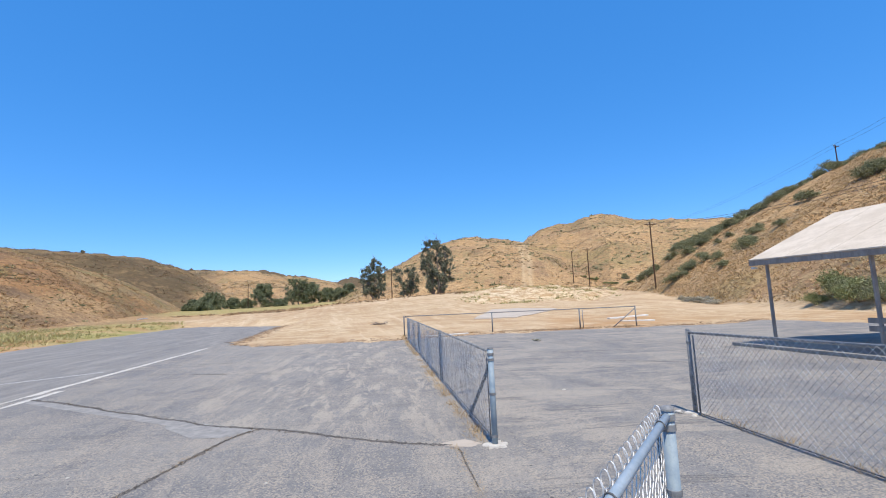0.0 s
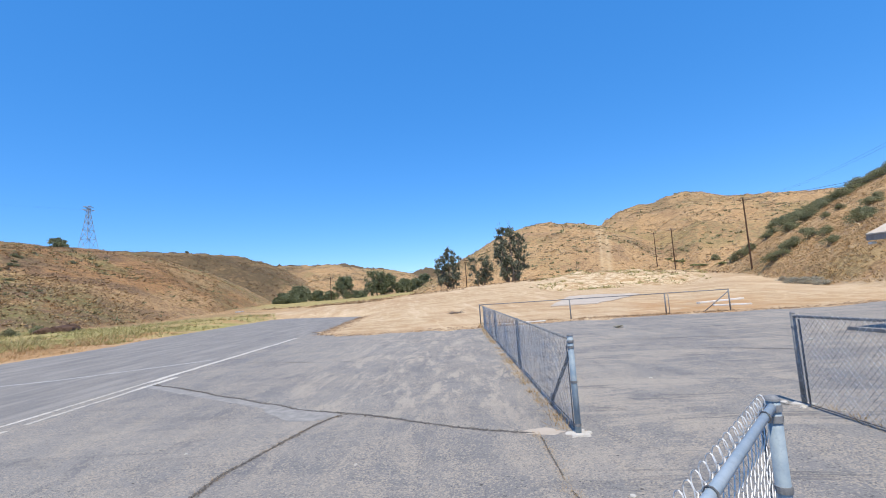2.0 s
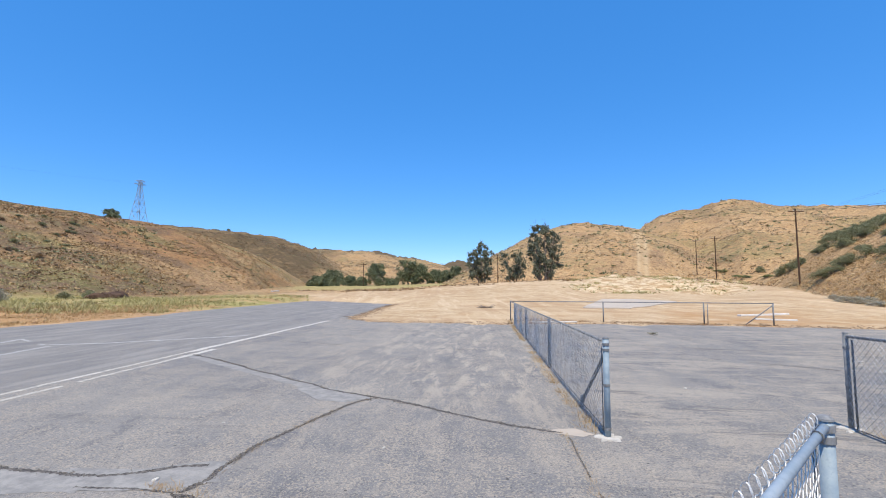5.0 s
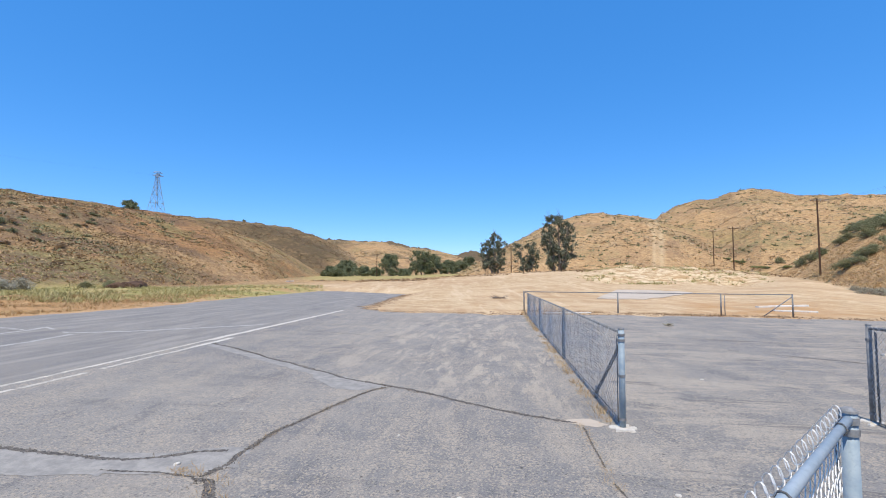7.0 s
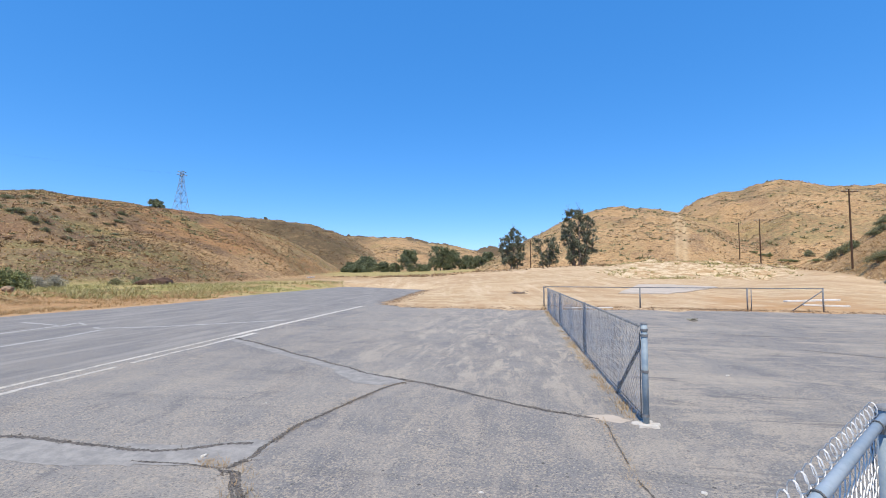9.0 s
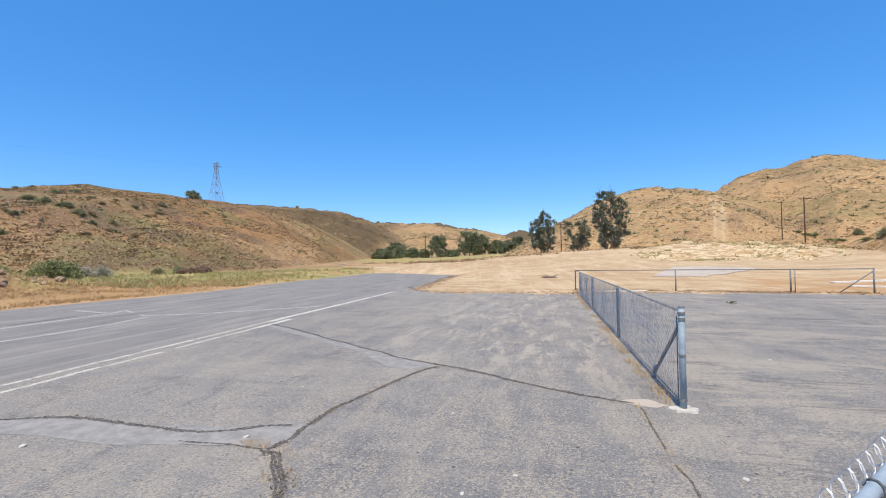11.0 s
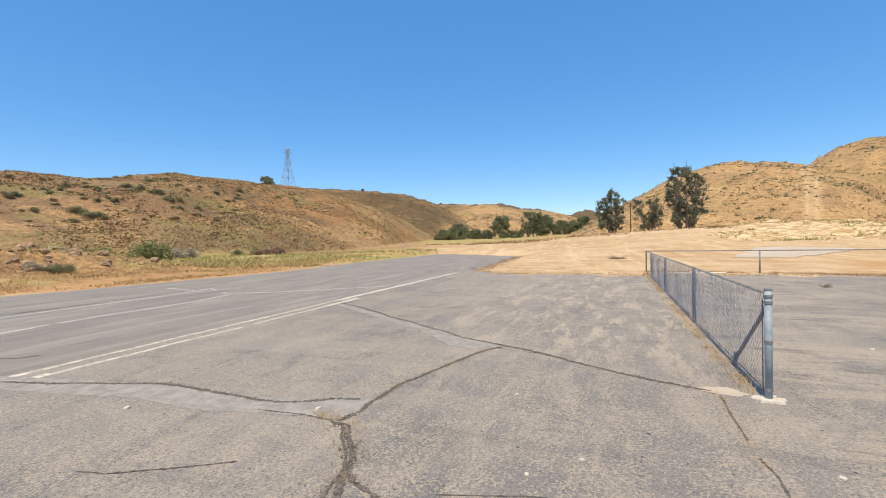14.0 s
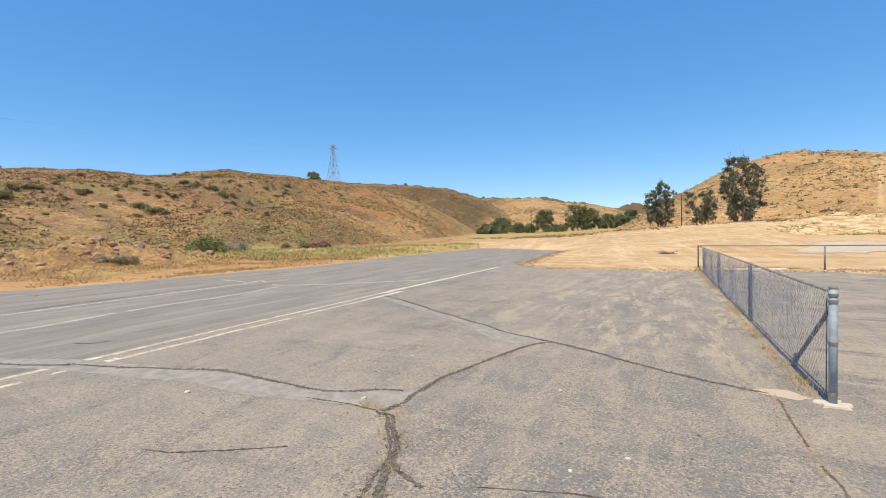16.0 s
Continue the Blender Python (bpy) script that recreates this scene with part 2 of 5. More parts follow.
PAINT_OLD = m_plain("faded_road_paint", (0.46, 0.435, 0.39), (0.29, 0.278, 0.255), 5, 0.88)
POLE_WOOD = m_plain("creosoted_wood", (0.075, 0.042, 0.026), (0.12, 0.07, 0.042), 3, 0.9, stretch=(1, 1, 0.1))
GREY_WOOD = m_plain("weathered_grey_wood", (0.27, 0.225, 0.19), (0.38, 0.325, 0.275), 6, 0.9, stretch=(1, 1, 0.3))
ROOFING = m_plain("sun_bleached_roofing", (0.56, 0.465, 0.35), (0.66, 0.56, 0.435), 1.6, 0.9)
WHITE_PAINT = m_plain("white_painted_board", (0.66, 0.62, 0.55), (0.76, 0.73, 0.68), 3, 0.8)
TOWER_STEEL = m_plain("tower_steel", (0.30, 0.33, 0.36), (0.38, 0.41, 0.44), 1, 0.6, 0.2)
BARK = m_plain("bark", (0.16, 0.12, 0.09), (0.30, 0.25, 0.20), 3, 0.95, stretch=(1, 1, 0.3))
ROCK = m_plain("rubble_stone", (0.22, 0.145, 0.09), (0.40, 0.28, 0.18), 2.5, 0.95)
CRUMB = m_plain("asphalt_crumb", (0.10, 0.09, 0.08), (0.34, 0.29, 0.23), 40, 0.95)
CABLE = m_plain("cable", (0.05, 0.05, 0.055), (0.08, 0.08, 0.085), 3, 0.7)
EUCALYPT = m_leaf("eucalypt_leaf", (0.06, 0.075, 0.045), (0.22, 0.23, 0.155))
WILLOW = m_leaf("riverside_leaf", (0.075, 0.095, 0.045), (0.25, 0.265, 0.14))
SAGE = m_leaf("sagebrush_leaf", (0.11, 0.12, 0.05), (0.30, 0.30, 0.16), (0.29, 0.25, 0.135))
FRESH = m_leaf("mustard_leaf", (0.10, 0.12, 0.045), (0.29, 0.30, 0.12))
GREYBRUSH = m_leaf("grey_brush_leaf", (0.30, 0.27, 0.19), (0.46, 0.42, 0.32))
STRAW = m_leaf("dry_grass", (0.36, 0.225, 0.10), (0.54, 0.38, 0.19))
STRAW_GREEN = m_leaf("half_dry_grass", (0.25, 0.245, 0.085), (0.52, 0.43, 0.20))
PALE_SCRUB = m_leaf("pale_hill_scrub", (0.33, 0.235, 0.13), (0.56, 0.42, 0.25))
SCRUB = m_leaf("hill_scrub", (0.19, 0.125, 0.07), (0.37, 0.25, 0.135))


# ---------------------------------------------------------------- mesh helpers
def link(name, bm, material, parent=None, label="", smooth=False):
    me = bpy.data.meshes.new(name)
    bm.to_mesh(me)
    bm.free()
    me.materials.append(material)
    if smooth:
        me.shade_smooth()
    ob = new(name, me)
    if parent:
        ob.parent = parent
    if label:
        tagged(ob, label)
    return ob


def part(name, bm, material, parent, label="", smooth=False):
    return link(name, bm, material, parent, label, smooth)


def raw(name, verts, faces, material, parent=None):
    me = bpy.data.meshes.new(name)
    me.from_pydata([tuple(v) for v in verts], [], [tuple(int(i) for i in f) for f in faces])
    me.materials.append(material)
    ob = new(name, me)
    if parent:
        ob.parent = parent
    return ob


def thing(name, label, category, at=(0, 0, 0), group=""):
    ob = new(name)
    ob.empty_display_size = 0.2
    ob.location = at
    return tagged(ob, label, category, group)


def add_tube(bm, a, b, r0, r1=None, sides=10, caps=True):
    a, b = Vector(a), Vector(b)
    r1 = r0 if r1 is None else r1
    q = (b - a).to_track_quat("Z", "Y")
    rings = []
    for p, r in ((a, r0), (b, r1)):
        rings.append([bm.verts.new(p + q @ Vector((r * math.cos(k * math.tau / sides), r * math.sin(k * math.tau / sides), 0))) for k in range(sides)])
    for k in range(sides):
        bm.faces.new((rings[0][k], rings[0][(k + 1) % sides], rings[1][(k + 1) % sides], rings[1][k]))
    if caps:
        bm.faces.new(rings[0][::-1])
        bm.faces.new(rings[1])
    return bm


def tube(a, b, r0, r1=None, sides=12):
    return add_tube(bmesh.new(), a, b, r0, r1, sides)


def add_box(bm, m, sx, sy, sz, bevel=0.0):
    g = bmesh.ops.create_cube(bm, size=1, matrix=m @ Matrix.Diagonal((sx, sy, sz, 1)))
    if bevel:
        edges = list({e for v in g["verts"] for e in v.link_edges})
        bmesh.ops.bevel(bm, geom=edges, offset=bevel, segments=1, affect="EDGES")
    return bm


def box(m, sx, sy, sz, bevel=0.0):
    return add_box(bmesh.new(), m, sx, sy, sz, bevel)


def dome(at, r, h, sides=14):
    bm = bmesh.new()
    prev = None
    for k in range(5):
        a = k / 4 * math.pi / 2
        rr, zz = r * math.cos(a), h * math.sin(a)
        ring = [bm.verts.new((at[0] + rr * math.cos(i * math.tau / sides), at[1] + rr * math.sin(i * math.tau / sides), at[2] + zz)) for i in range(sides)] if k < 4 else [bm.verts.new((at[0], at[1], at[2] + h))]
        if prev and len(ring) > 1:
            for i in range(sides):
                bm.faces.new((prev[i], prev[(i + 1) % sides], ring[(i + 1) % sides], ring[i]))
        elif prev:
            for i in range(sides):
                bm.faces.new((prev[i], prev[(i + 1) % sides], ring[0]))
        else:
            bm.faces.new(ring[::-1])
        prev = ring
    return bm


def wire_curve(name, pts, r, material, parent=None):
    cu = bpy.data.curves.new(name, "CURVE")
    cu.dimensions, cu.bevel_depth, cu.bevel_resolution = "3D", r, 1
    sp = cu.splines.new("POLY")
    sp.points.add(len(pts) - 1)
    for p, q in zip(sp.points, pts):
        p.co = (*q, 1)
    cu.materials.append(material)
    ob = new(name, cu)
    if parent:
        ob.parent = parent
    return ob


# ---------------------------------------------------------------- the lie of the land
def lattice(ix, iy, seed):
    h = (ix.astype(np.int64) * 374761393 + iy.astype(np.int64) * 668265263 + seed * 1274126177) & 0x7FFFFFFF
    h = ((h ^ (h >> 13)) * 1274126177) & 0x7FFFFFFF
    return ((h ^ (h >> 16)) & 0xFFFF) / 65535.0


def vnoise(x, y, seed=0):
    x, y = np.asarray(x, float), np.asarray(y, float)
    ix, iy = np.floor(x), np.floor(y)
    fx, fy = x - ix, y - iy
    fx, fy = fx * fx * (3 - 2 * fx), fy * fy * (3 - 2 * fy)
    a, b = lattice(ix, iy, seed), lattice(ix + 1, iy, seed)
    c, d = lattice(ix, iy + 1, seed), lattice(ix + 1, iy + 1, seed)
    return (a + (b - a) * fx) * (1 - fy) + (c + (d - c) * fx) * fy - 0.5


def fbm(x, y, octaves=4, seed=0):
    out, amp = 0.0, 1.0
    for k in range(octaves):
        out = out + amp * vnoise(x * 2 ** k + 17.3 * k, y * 2 ** k - 9.1 * k, seed + k)
        amp *= 0.5
    return out


def knots(az, rows, column=1):
    rows = sorted(rows)
    return np.interp(az, [r[0] for r in rows], [r[column] for r in rows])


def smooth(x, a, b):
    t = np.clip((x - a) / (b - a), 0, 1)
    return t * t * (3 - 2 * t)


# each hill: direction in degrees (left of north is positive), foot distance, crest distance, rise of the crest in degrees
HILLS = {
    "left": [(150, 80, 170, 3), (120, 70, 160, 6), (100, 66, 155, 6.5), (82, 64, 155, 6.75), (76.5, 66, 160, 6.85), (70.6, 66, 160, 6.9), (68.5, 66, 160, 7.2),
             (63, 66, 170, 7.75), (56, 72, 180, 7.15), (50.8, 85, 190, 6.85), (47.5, 95, 195, 6.3), (44.8, 105, 200, 5.6), (40.7, 120, 205, 4.2),
             (37.3, 150, 210, 2.6), (34.3, 170, 215, 0.6), (32, 180, 220, -0.5)],
    "behind_left": [(75, 260, 430, 5.5), (51, 260, 440, 6.75), (42.8, 270, 450, 6.55), (38, 280, 450, 6.15), (34.5, 290, 450, 5.0), (31, 300, 450, 3.2), (27, 300, 450, 0.5)],
    "end_of_valley": [(48, 360, 620, 4.4), (36, 360, 620, 4.8), (30.4, 340, 620, 4.7), (27.4, 340, 620, 4.7), (23.8, 340, 620, 3.95), (20, 340, 620, 3.6), (17.6, 340, 620, 2.9),
                      (14.5, 360, 620, 2.2), (10, 380, 620, 1.0)],
    "far": [(45, 800, 1300, 4.2), (33, 800, 1300, 5.0), (31, 800, 1300, 4.75), (26, 800, 1300, 4.85), (24, 800, 1300, 4.3), (21, 800, 1300, 3.9), (18.3, 800, 1300, 3.1),
            (16.4, 800, 1300, 3.75), (14.9, 800, 1300, 3.4), (10, 800, 1300, 2.5), (0, 800, 1300, 2)],
    "middle": [(19.3, 150, 200, 0.2), (18.2, 150, 210, 0.95), (14.9, 145, 240, 2.65), (11.8, 140, 270, 4.4), (7.3, 135, 300, 6.4), (4, 132, 320, 7.35), (1, 130, 330, 7.6),
               (-2.4, 130, 330, 7.15), (-4.4, 130, 330, 6.8), (-7, 140, 330, 6.2), (-10, 160, 330, 5.4), (-15, 170, 330, 4), (-22, 180, 330, 2)],
    "behind_right": [(0, 220, 450, 4.5), (-3, 220, 440, 6.0), (-4.6, 215, 440, 6.85), (-7, 200, 440, 8.3), (-8.7, 190, 440, 8.65), (-10.3, 185, 440, 8.5), (-13, 175, 440, 9.12),
                     (-14.5, 165, 440, 9.15), (-15.7, 165, 440, 8.85), (-17.5, 165, 440, 8.35), (-21.3, 165, 440, 7.85), (-25, 165, 440, 7.3), (-32, 170, 440, 6.8), (-50, 200, 440, 6)],
    "right": [(-13.5, 118, 128, 0.5), (-15.3, 112, 130, 1.2), (-18, 92, 133, 2.5), (-19, 86, 134, 3.1), (-21.3, 72, 136, 4.62), (-23.9, 61, 140, 5.58), (-25.6, 55, 142, 6.4), (-27.2, 51, 144, 6.95),
              (-29.3, 48, 146, 7.95), (-32.2, 44, 146, 8.95), (-35.3, 41, 146, 9.95), (-37.5, 38, 146, 10.75), (-39.4, 37, 146, 11.35), (-50, 33, 140, 14.25),
              (-70, 33, 120, 15.25), (-110, 40, 120, 13.25), (-150, 70, 140, 4.25)],
}
RISE = [(-180, 0), (-60, 0), (-38, 0.0), (-30, 0.15), (-25, 0.7), (-19, 2.1), (-15.4, 2.9), (-9.2, 4.0), (-4, 4.6), (4, 3.9), (9.4, 3.65), (13.5, 3.1), (18, 2.6), (24, 1.6),
        (30, 0.9), (36, 0.5), (60, 0.5), (82, 0.4), (180, 0)]
EDGE = [(-22, -60), (-21.7, 3), (-21.8, 7), (-22.9, 11.4), (-24.8, 19.8), (-28.3, 27), (-34, 42), (-40, 58), (-38, 60), (-22.5, 50), (-13.2, 23.4), (-10.4, 21.5), (-4, 22.5),
        (0.4, 24.0), (7.7, 25.3), (11.3, 24.8), (14.8, 27), (16.2, 21), (19, 8), (20, -60)]


def edge_distance(x, y):
    """Metres inside (positive) or outside (negative) the asphalt."""
    px, py = np.array(EDGE, float).T
    best = np.full(np.shape(x), 1e9)
    inside = np.zeros(np.shape(x), bool)
    for i in range(len(px)):
        ax, ay, bx, by = px[i - 1], py[i - 1], px[i], py[i]
        dx, dy = bx - ax, by - ay
        t = np.clip(((x - ax) * dx + (y - ay) * dy) / (dx * dx + dy * dy), 0, 1)
        best = np.minimum(best, np.hypot(x - ax - t * dx, y - ay - t * dy))
        inside ^= ((ay > y) != (by > y)) & (x < dx * (y - ay) / (dy if dy else 1e-9) + ax)
    return np.where(inside, best, -best)


def land(x, y):
    """Height of the ground, and how far up a hill each place is (0 to 1)."""
    x, y = np.asarray(x, float), np.asarray(y, float)
    r, az = np.hypot(x, y), np.degrees(np.arctan2(-x, y))
    rb = np.interp(az, [25, 38], [105, 65])
    t = np.clip((r - 28) / (rb - 28), 0, 1)
    bank = smooth(az, -18, -12) * (1 - smooth(az, 0, 6))
    t = t ** 1.2 * (1 - bank) + bank * (0.42 * t + 0.58 * smooth(r + 5 * fbm(x / 8, y / 8, 3, 12), 76, 98))
    z = knots(az, RISE) * t + np.clip(r - rb, 0, 400) * 0.022 * smooth(az, 12, 20) * (1 - smooth(az, 34, 50))
    z = z + 0.16 * fbm(x / 6, y / 6, 3, 5) * smooth(r, 26, 45)
    z = z + (1.1 * np.clip(fbm(x / 3.5, y / 3.5, 4, 8), -0.1, 1) - 0.7 * np.abs(fbm(x / 6, y / 6, 3, 18))) * smooth(r, 74, 86) * (1 - smooth(r, 104, 112)) * smooth(az, -17, -12) * (1 - smooth(az, 0, 5))
    # rubble mound beside the asphalt and a low bank along it
    z = z + 1.3 * np.exp(-(((x + 36.5) / 4.5) ** 2 + ((y - 10) / 7.0) ** 2)) * (1 + 1.0 * fbm(x / 1.2, y / 1.2, 3, 3))
    up = np.zeros_like(z)
    for i, rows in enumerate(HILLS.values()):
        foot, crest, el = (knots(az, rows, k) for k in (1, 2, 3))
        lo, hi = min(q[0] for q in rows), max(q[0] for q in rows)
        zc = 1.58 + crest * np.tan(np.radians(el))
        zc = np.where(az > hi, zc - (az - hi) * crest * 0.02, np.where(az < lo, zc - (lo - az) * crest * 0.02, zc))
        s = np.clip((r - foot) / (crest - foot), 0, 1)
        h = zc * (0.45 * s + 0.55 * np.sin(s * math.pi / 2))
        wx, wy = x + 30 * fbm(x / 60, y / 60, 2, 90 + i), y + 30 * fbm(x / 60 + 9, y / 60, 2, 95 + i)
        gully = np.abs(fbm(wx / (crest * 0.28), wy / (crest * 0.28), 4, 20 + 5 * i))
        h = h + zc * 0.26 * (0.22 - gully) * np.sin(s * math.pi) ** 0.8
        h = h + (crest / 160) * ((0.9 if i in (4, 5) else 0.75) * fbm(x / 7, y / 7, 4, 60 + i) - 0.35 * np.abs(fbm(x / 13, y / 13, 3, 160 + i))) * smooth(s, 0.03, 0.3)
        h = np.where(r > crest, h - (r - crest) * 0.22, h)
        up = np.where(h > z, s, up)
        z = np.maximum(z, np.where(s > 0, h, -99))
    inside = edge_distance(x, y)
    z = np.where(inside > 0, -0.07 * smooth(inside, 0, 0.9), z * smooth(-inside, 0, 3) + 0.02 * smooth(-inside, 0, 1.5) * (1 + fbm(x * 1.5, y * 1.5, 2, 9)))
    return z, up


def height(x, y):
    return float(land(np.array([x]), np.array([y]))[0][0])


def polar(az, r):
    return -r * math.sin(radians(az)), r * math.cos(radians(az))


def build_ground():
    az = np.concatenate([np.arange(-180, -64, 3.0), np.arange(-64, 96, 0.25), np.arange(96, 180, 3.0)])
    rr = [3.0]
    while rr[-1] < 4200:
        rr.append(rr[-1] * (1.06 if rr[-1] < 17 else 1.0125 if rr[-1] < 700 else 1.05))
    rr = np.array(rr)
    A, R = np.meshgrid(np.radians(az), rr)
    X, Y = -R * np.sin(A), R * np.cos(A)
    Z, up = land(X, Y)
    n, k = R.shape
    verts = np.stack([X, Y, Z], -1).reshape(-1, 3)
    i = np.arange(n - 1)[:, None] * k + np.arange(k)[None, :]
    j = np.arange(n - 1)[:, None] * k + (np.arange(k)[None, :] + 1) % k
    quads = np.stack([i, i + k, j + k, j], -1).reshape(-1, 4)
    verts = np.vstack([verts, [[0, 0, -0.07]]])
    ring = np.arange(k)
    tris = np.stack([ring, (ring + 1) % k, np.full(k, len(verts) - 1)], -1)
    me = bpy.data.meshes.new("ground")
    me.from_pydata(verts.tolist(), [], quads[:, ::-1].tolist() + tris[:, ::-1].tolist())
    me.materials.append(GROUND)
    me.shade_smooth()
    x, y = verts[:, 0], verts[:, 1]
    r, a = np.hypot(x, y), np.degrees(np.arctan2(-x, y))
    upv = np.append(up.reshape(-1), 0)
    flat = 1 - smooth(upv, 0.0, 0.05)
    wob = fbm(x / 9, y / 9, 4, 40)
    ed = -edge_distance(x, y)
    lot = smooth(36 + 10 * wob - a, 0, 5) * (1 - smooth(r + 22 * wob, 98, 112)) * flat * smooth(a, -60, -45)
    strip = (1 - smooth(ed + 1.4 * wob, 0.5, 2.2)) * 0.7
    dirt = np.maximum(lot, strip * flat)
    green = smooth(r + 20 * wob, 36, 44) * (1 - smooth(r + 20 * wob, 74, 92)) * smooth(a, 33, 37) * flat * np.clip(0.75 + 2.2 * fbm(x / 5, y / 5, 3, 44), 0, 1)
    green = np.maximum(green, smooth(r, 112, 130) * (1 - smooth(r, 200, 240)) * smooth(a, 14, 18) * (1 - smooth(a, 34, 38)) * flat * 0.8)
    pale = smooth(r + 14 * wob, 70, 80) * (1 - smooth(r + 12 * wob, 110, 122)) * smooth(a + 3 * wob, -18, -12) * (1 - smooth(a + 6 * wob, 0, 6)) * flat
    pale = np.maximum(pale, 0.5 * smooth(fbm(x / 5, y / 16, 4, 47), 0.08, 0.3) * lot)
    bend = -4.6 + 0.35 * np.sin(r / 38) - 0.9 * smooth(r, 270, 330)
    rut = np.maximum(np.exp(-((a - bend - 0.4) / 0.22) ** 2), np.exp(-((a - bend + 0.35) / 0.24) ** 2))
    track = np.maximum(rut, 0.45 * np.exp(-((a - bend) / 0.5) ** 2)) * smooth(r, 124, 132) * (1 - smooth(r, 326, 334))
    ridge = np.exp(-((a - 18.5 + (r - 150) * 0.07) / 0.25) ** 2) * smooth(r, 145, 155) * (1 - smooth(r, 240, 260))
    track = np.maximum(track, 0.8 * ridge)
    sage = smooth(fbm(x / 30, y / 30, 4, 51) + 0.25 * smooth(upv, 0.75, 1.0) + 0.5 * smooth(r, 230, 300) * smooth(a, 31, 36) + 1.0 * smooth(r, 640, 800), 0.06, 0.32)
    # stretches of cover on the brown hill, slanting down to the east
    lft = smooth(a, 33, 38)
    slant, along_it = upv * 95 - 1.9 * a, upv * 60 + 2.6 * a
    b1 = fbm(slant / 12, along_it / 46, 4, 201)
    b2 = fbm(slant / 15 + 5, along_it / 60, 4, 211)
    near_left = lft * (1 - smooth(r, 215, 225)) * (1 - flat)
    burn = near_left * (0.45 + 0.55 * smooth(a, 44, 50)) * smooth(b1, -0.04, 0.12) * (1 - smooth(a, 60, 70) * 0.25) * (1 - 0.7 * smooth(upv, 0.62, 0.85))
    burn = np.maximum(burn, near_left * smooth(a, 47, 51) * (1 - smooth(a, 62, 68)) * (1 - smooth(upv + 0.1 * wob, 0.10, 0.17)))
    gold = near_left * np.maximum(smooth(b2, -0.08, 0.16) * (1 - smooth(a, 60, 66)), smooth(b2, 0.12, 0.3)) * smooth(upv, 0.05, 0.2)
    bare = near_left * smooth(a + 10 * wob, 58, 63) * smooth(fbm(x / 22, y / 22, 4, 221), -0.22, 0.06) * smooth(upv, 0.08, 0.2)
    fresh = near_left * smooth(fbm(x / 15, y / 15, 4, 231) + 0.22 * smooth(upv, 0.55, 0.8) * (smooth(a, 59, 62) + smooth(a, 42, 44) * (1 - smooth(a, 50, 53))), 0.14, 0.34)
    fresh = np.maximum(fresh, 0.6 * smooth(fbm(x / 18, y / 18, 4, 236), 0.24, 0.45) * (1 - flat) * (1 - lft))
    bare = np.maximum(bare, 0.5 * (1 - lft) * (1 - flat) * smooth(fbm(x / 16, y / 30, 4, 241), 0.16, 0.36))
    brown = lft * (0.25 + 0.55 * smooth(a, 45, 53)) + 0.9 * smooth(r, 222, 240) * smooth(a, 29, 33) * smooth(fbm(x / 40, y / 40, 3, 251), -0.2, 0.2)
    rust = np.maximum(smooth(a, 33, 37) * (1 - smooth(ed + 5 * wob, 4, 11)) * flat, smooth(-a + 4 * wob, 3, 9) * (1 - smooth(r + 14 * wob, 36, 46)) * flat)
    olive = (smooth(r, 222, 250) * smooth(a, 29, 34) * np.clip(0.95 + 1.4 * fbm(x / 30, y / 60, 4, 261), 0.3, 1) + smooth(r, 640, 800))
    for name, v in (("dirt", dirt), ("green", green), ("pale", pale), ("track", track), ("sage", sage), ("rust", rust), ("brown", brown), ("olive", olive), ("burn", burn), ("gold", gold), ("bare", bare), ("fresh", fresh)):
        me.attributes.new(name, "FLOAT", "POINT").data.foreach_set("value", np.clip(v, 0, 2).astype(np.float32))
    return tagged(new("ground", me), "dry grassy valley floor and hills round a bare dirt lot", "ground", kind="structure")


build_ground()


def build_asphalt():
    rng = random.Random(3)
    pts = []
    for i, (bx, by) in enumerate(EDGE):
        ax, ay = EDGE[i - 1]
        n = max(2, int(math.hypot(bx - ax, by - ay) / 0.35))
        for k in range(n):
            t = k / n
            x, y = ax + (bx - ax) * t, ay + (by - ay) * t
            w = 2.0 if 20 < y < 56 and x > -26 else 0.6
            nx, ny = by - ay, ax - bx
            d = math.hypot(nx, ny)
            o = w * float(fbm(np.array([x / 1.5]), np.array([y / 1.5]), 5, 70)[0]) + rng.uniform(-0.04, 0.04)
            pts.append((x + nx / d * o, y + ny / d * o))
    bm = bmesh.new()
    top = [bm.verts.new((x, y, 0.0)) for x, y in pts]
    low = [bm.verts.new((x, y, -0.045)) for x, y in pts]
    bm.faces.new(top)
    for k in range(len(top)):
        bm.faces.new((top[k - 1], low[k - 1], low[k], top[k]))
    bmesh.ops.recalc_face_normals(bm, faces=bm.faces)
    bmesh.ops.triangulate(bm, faces=[f for f in bm.faces if len(f.verts) > 4])
    ob = link("pavement", bm, ASPHALT)
    return tagged(ob, "old grey cracked asphalt with worn tan patches", "asphalt", kind="structure")


build_asphalt()


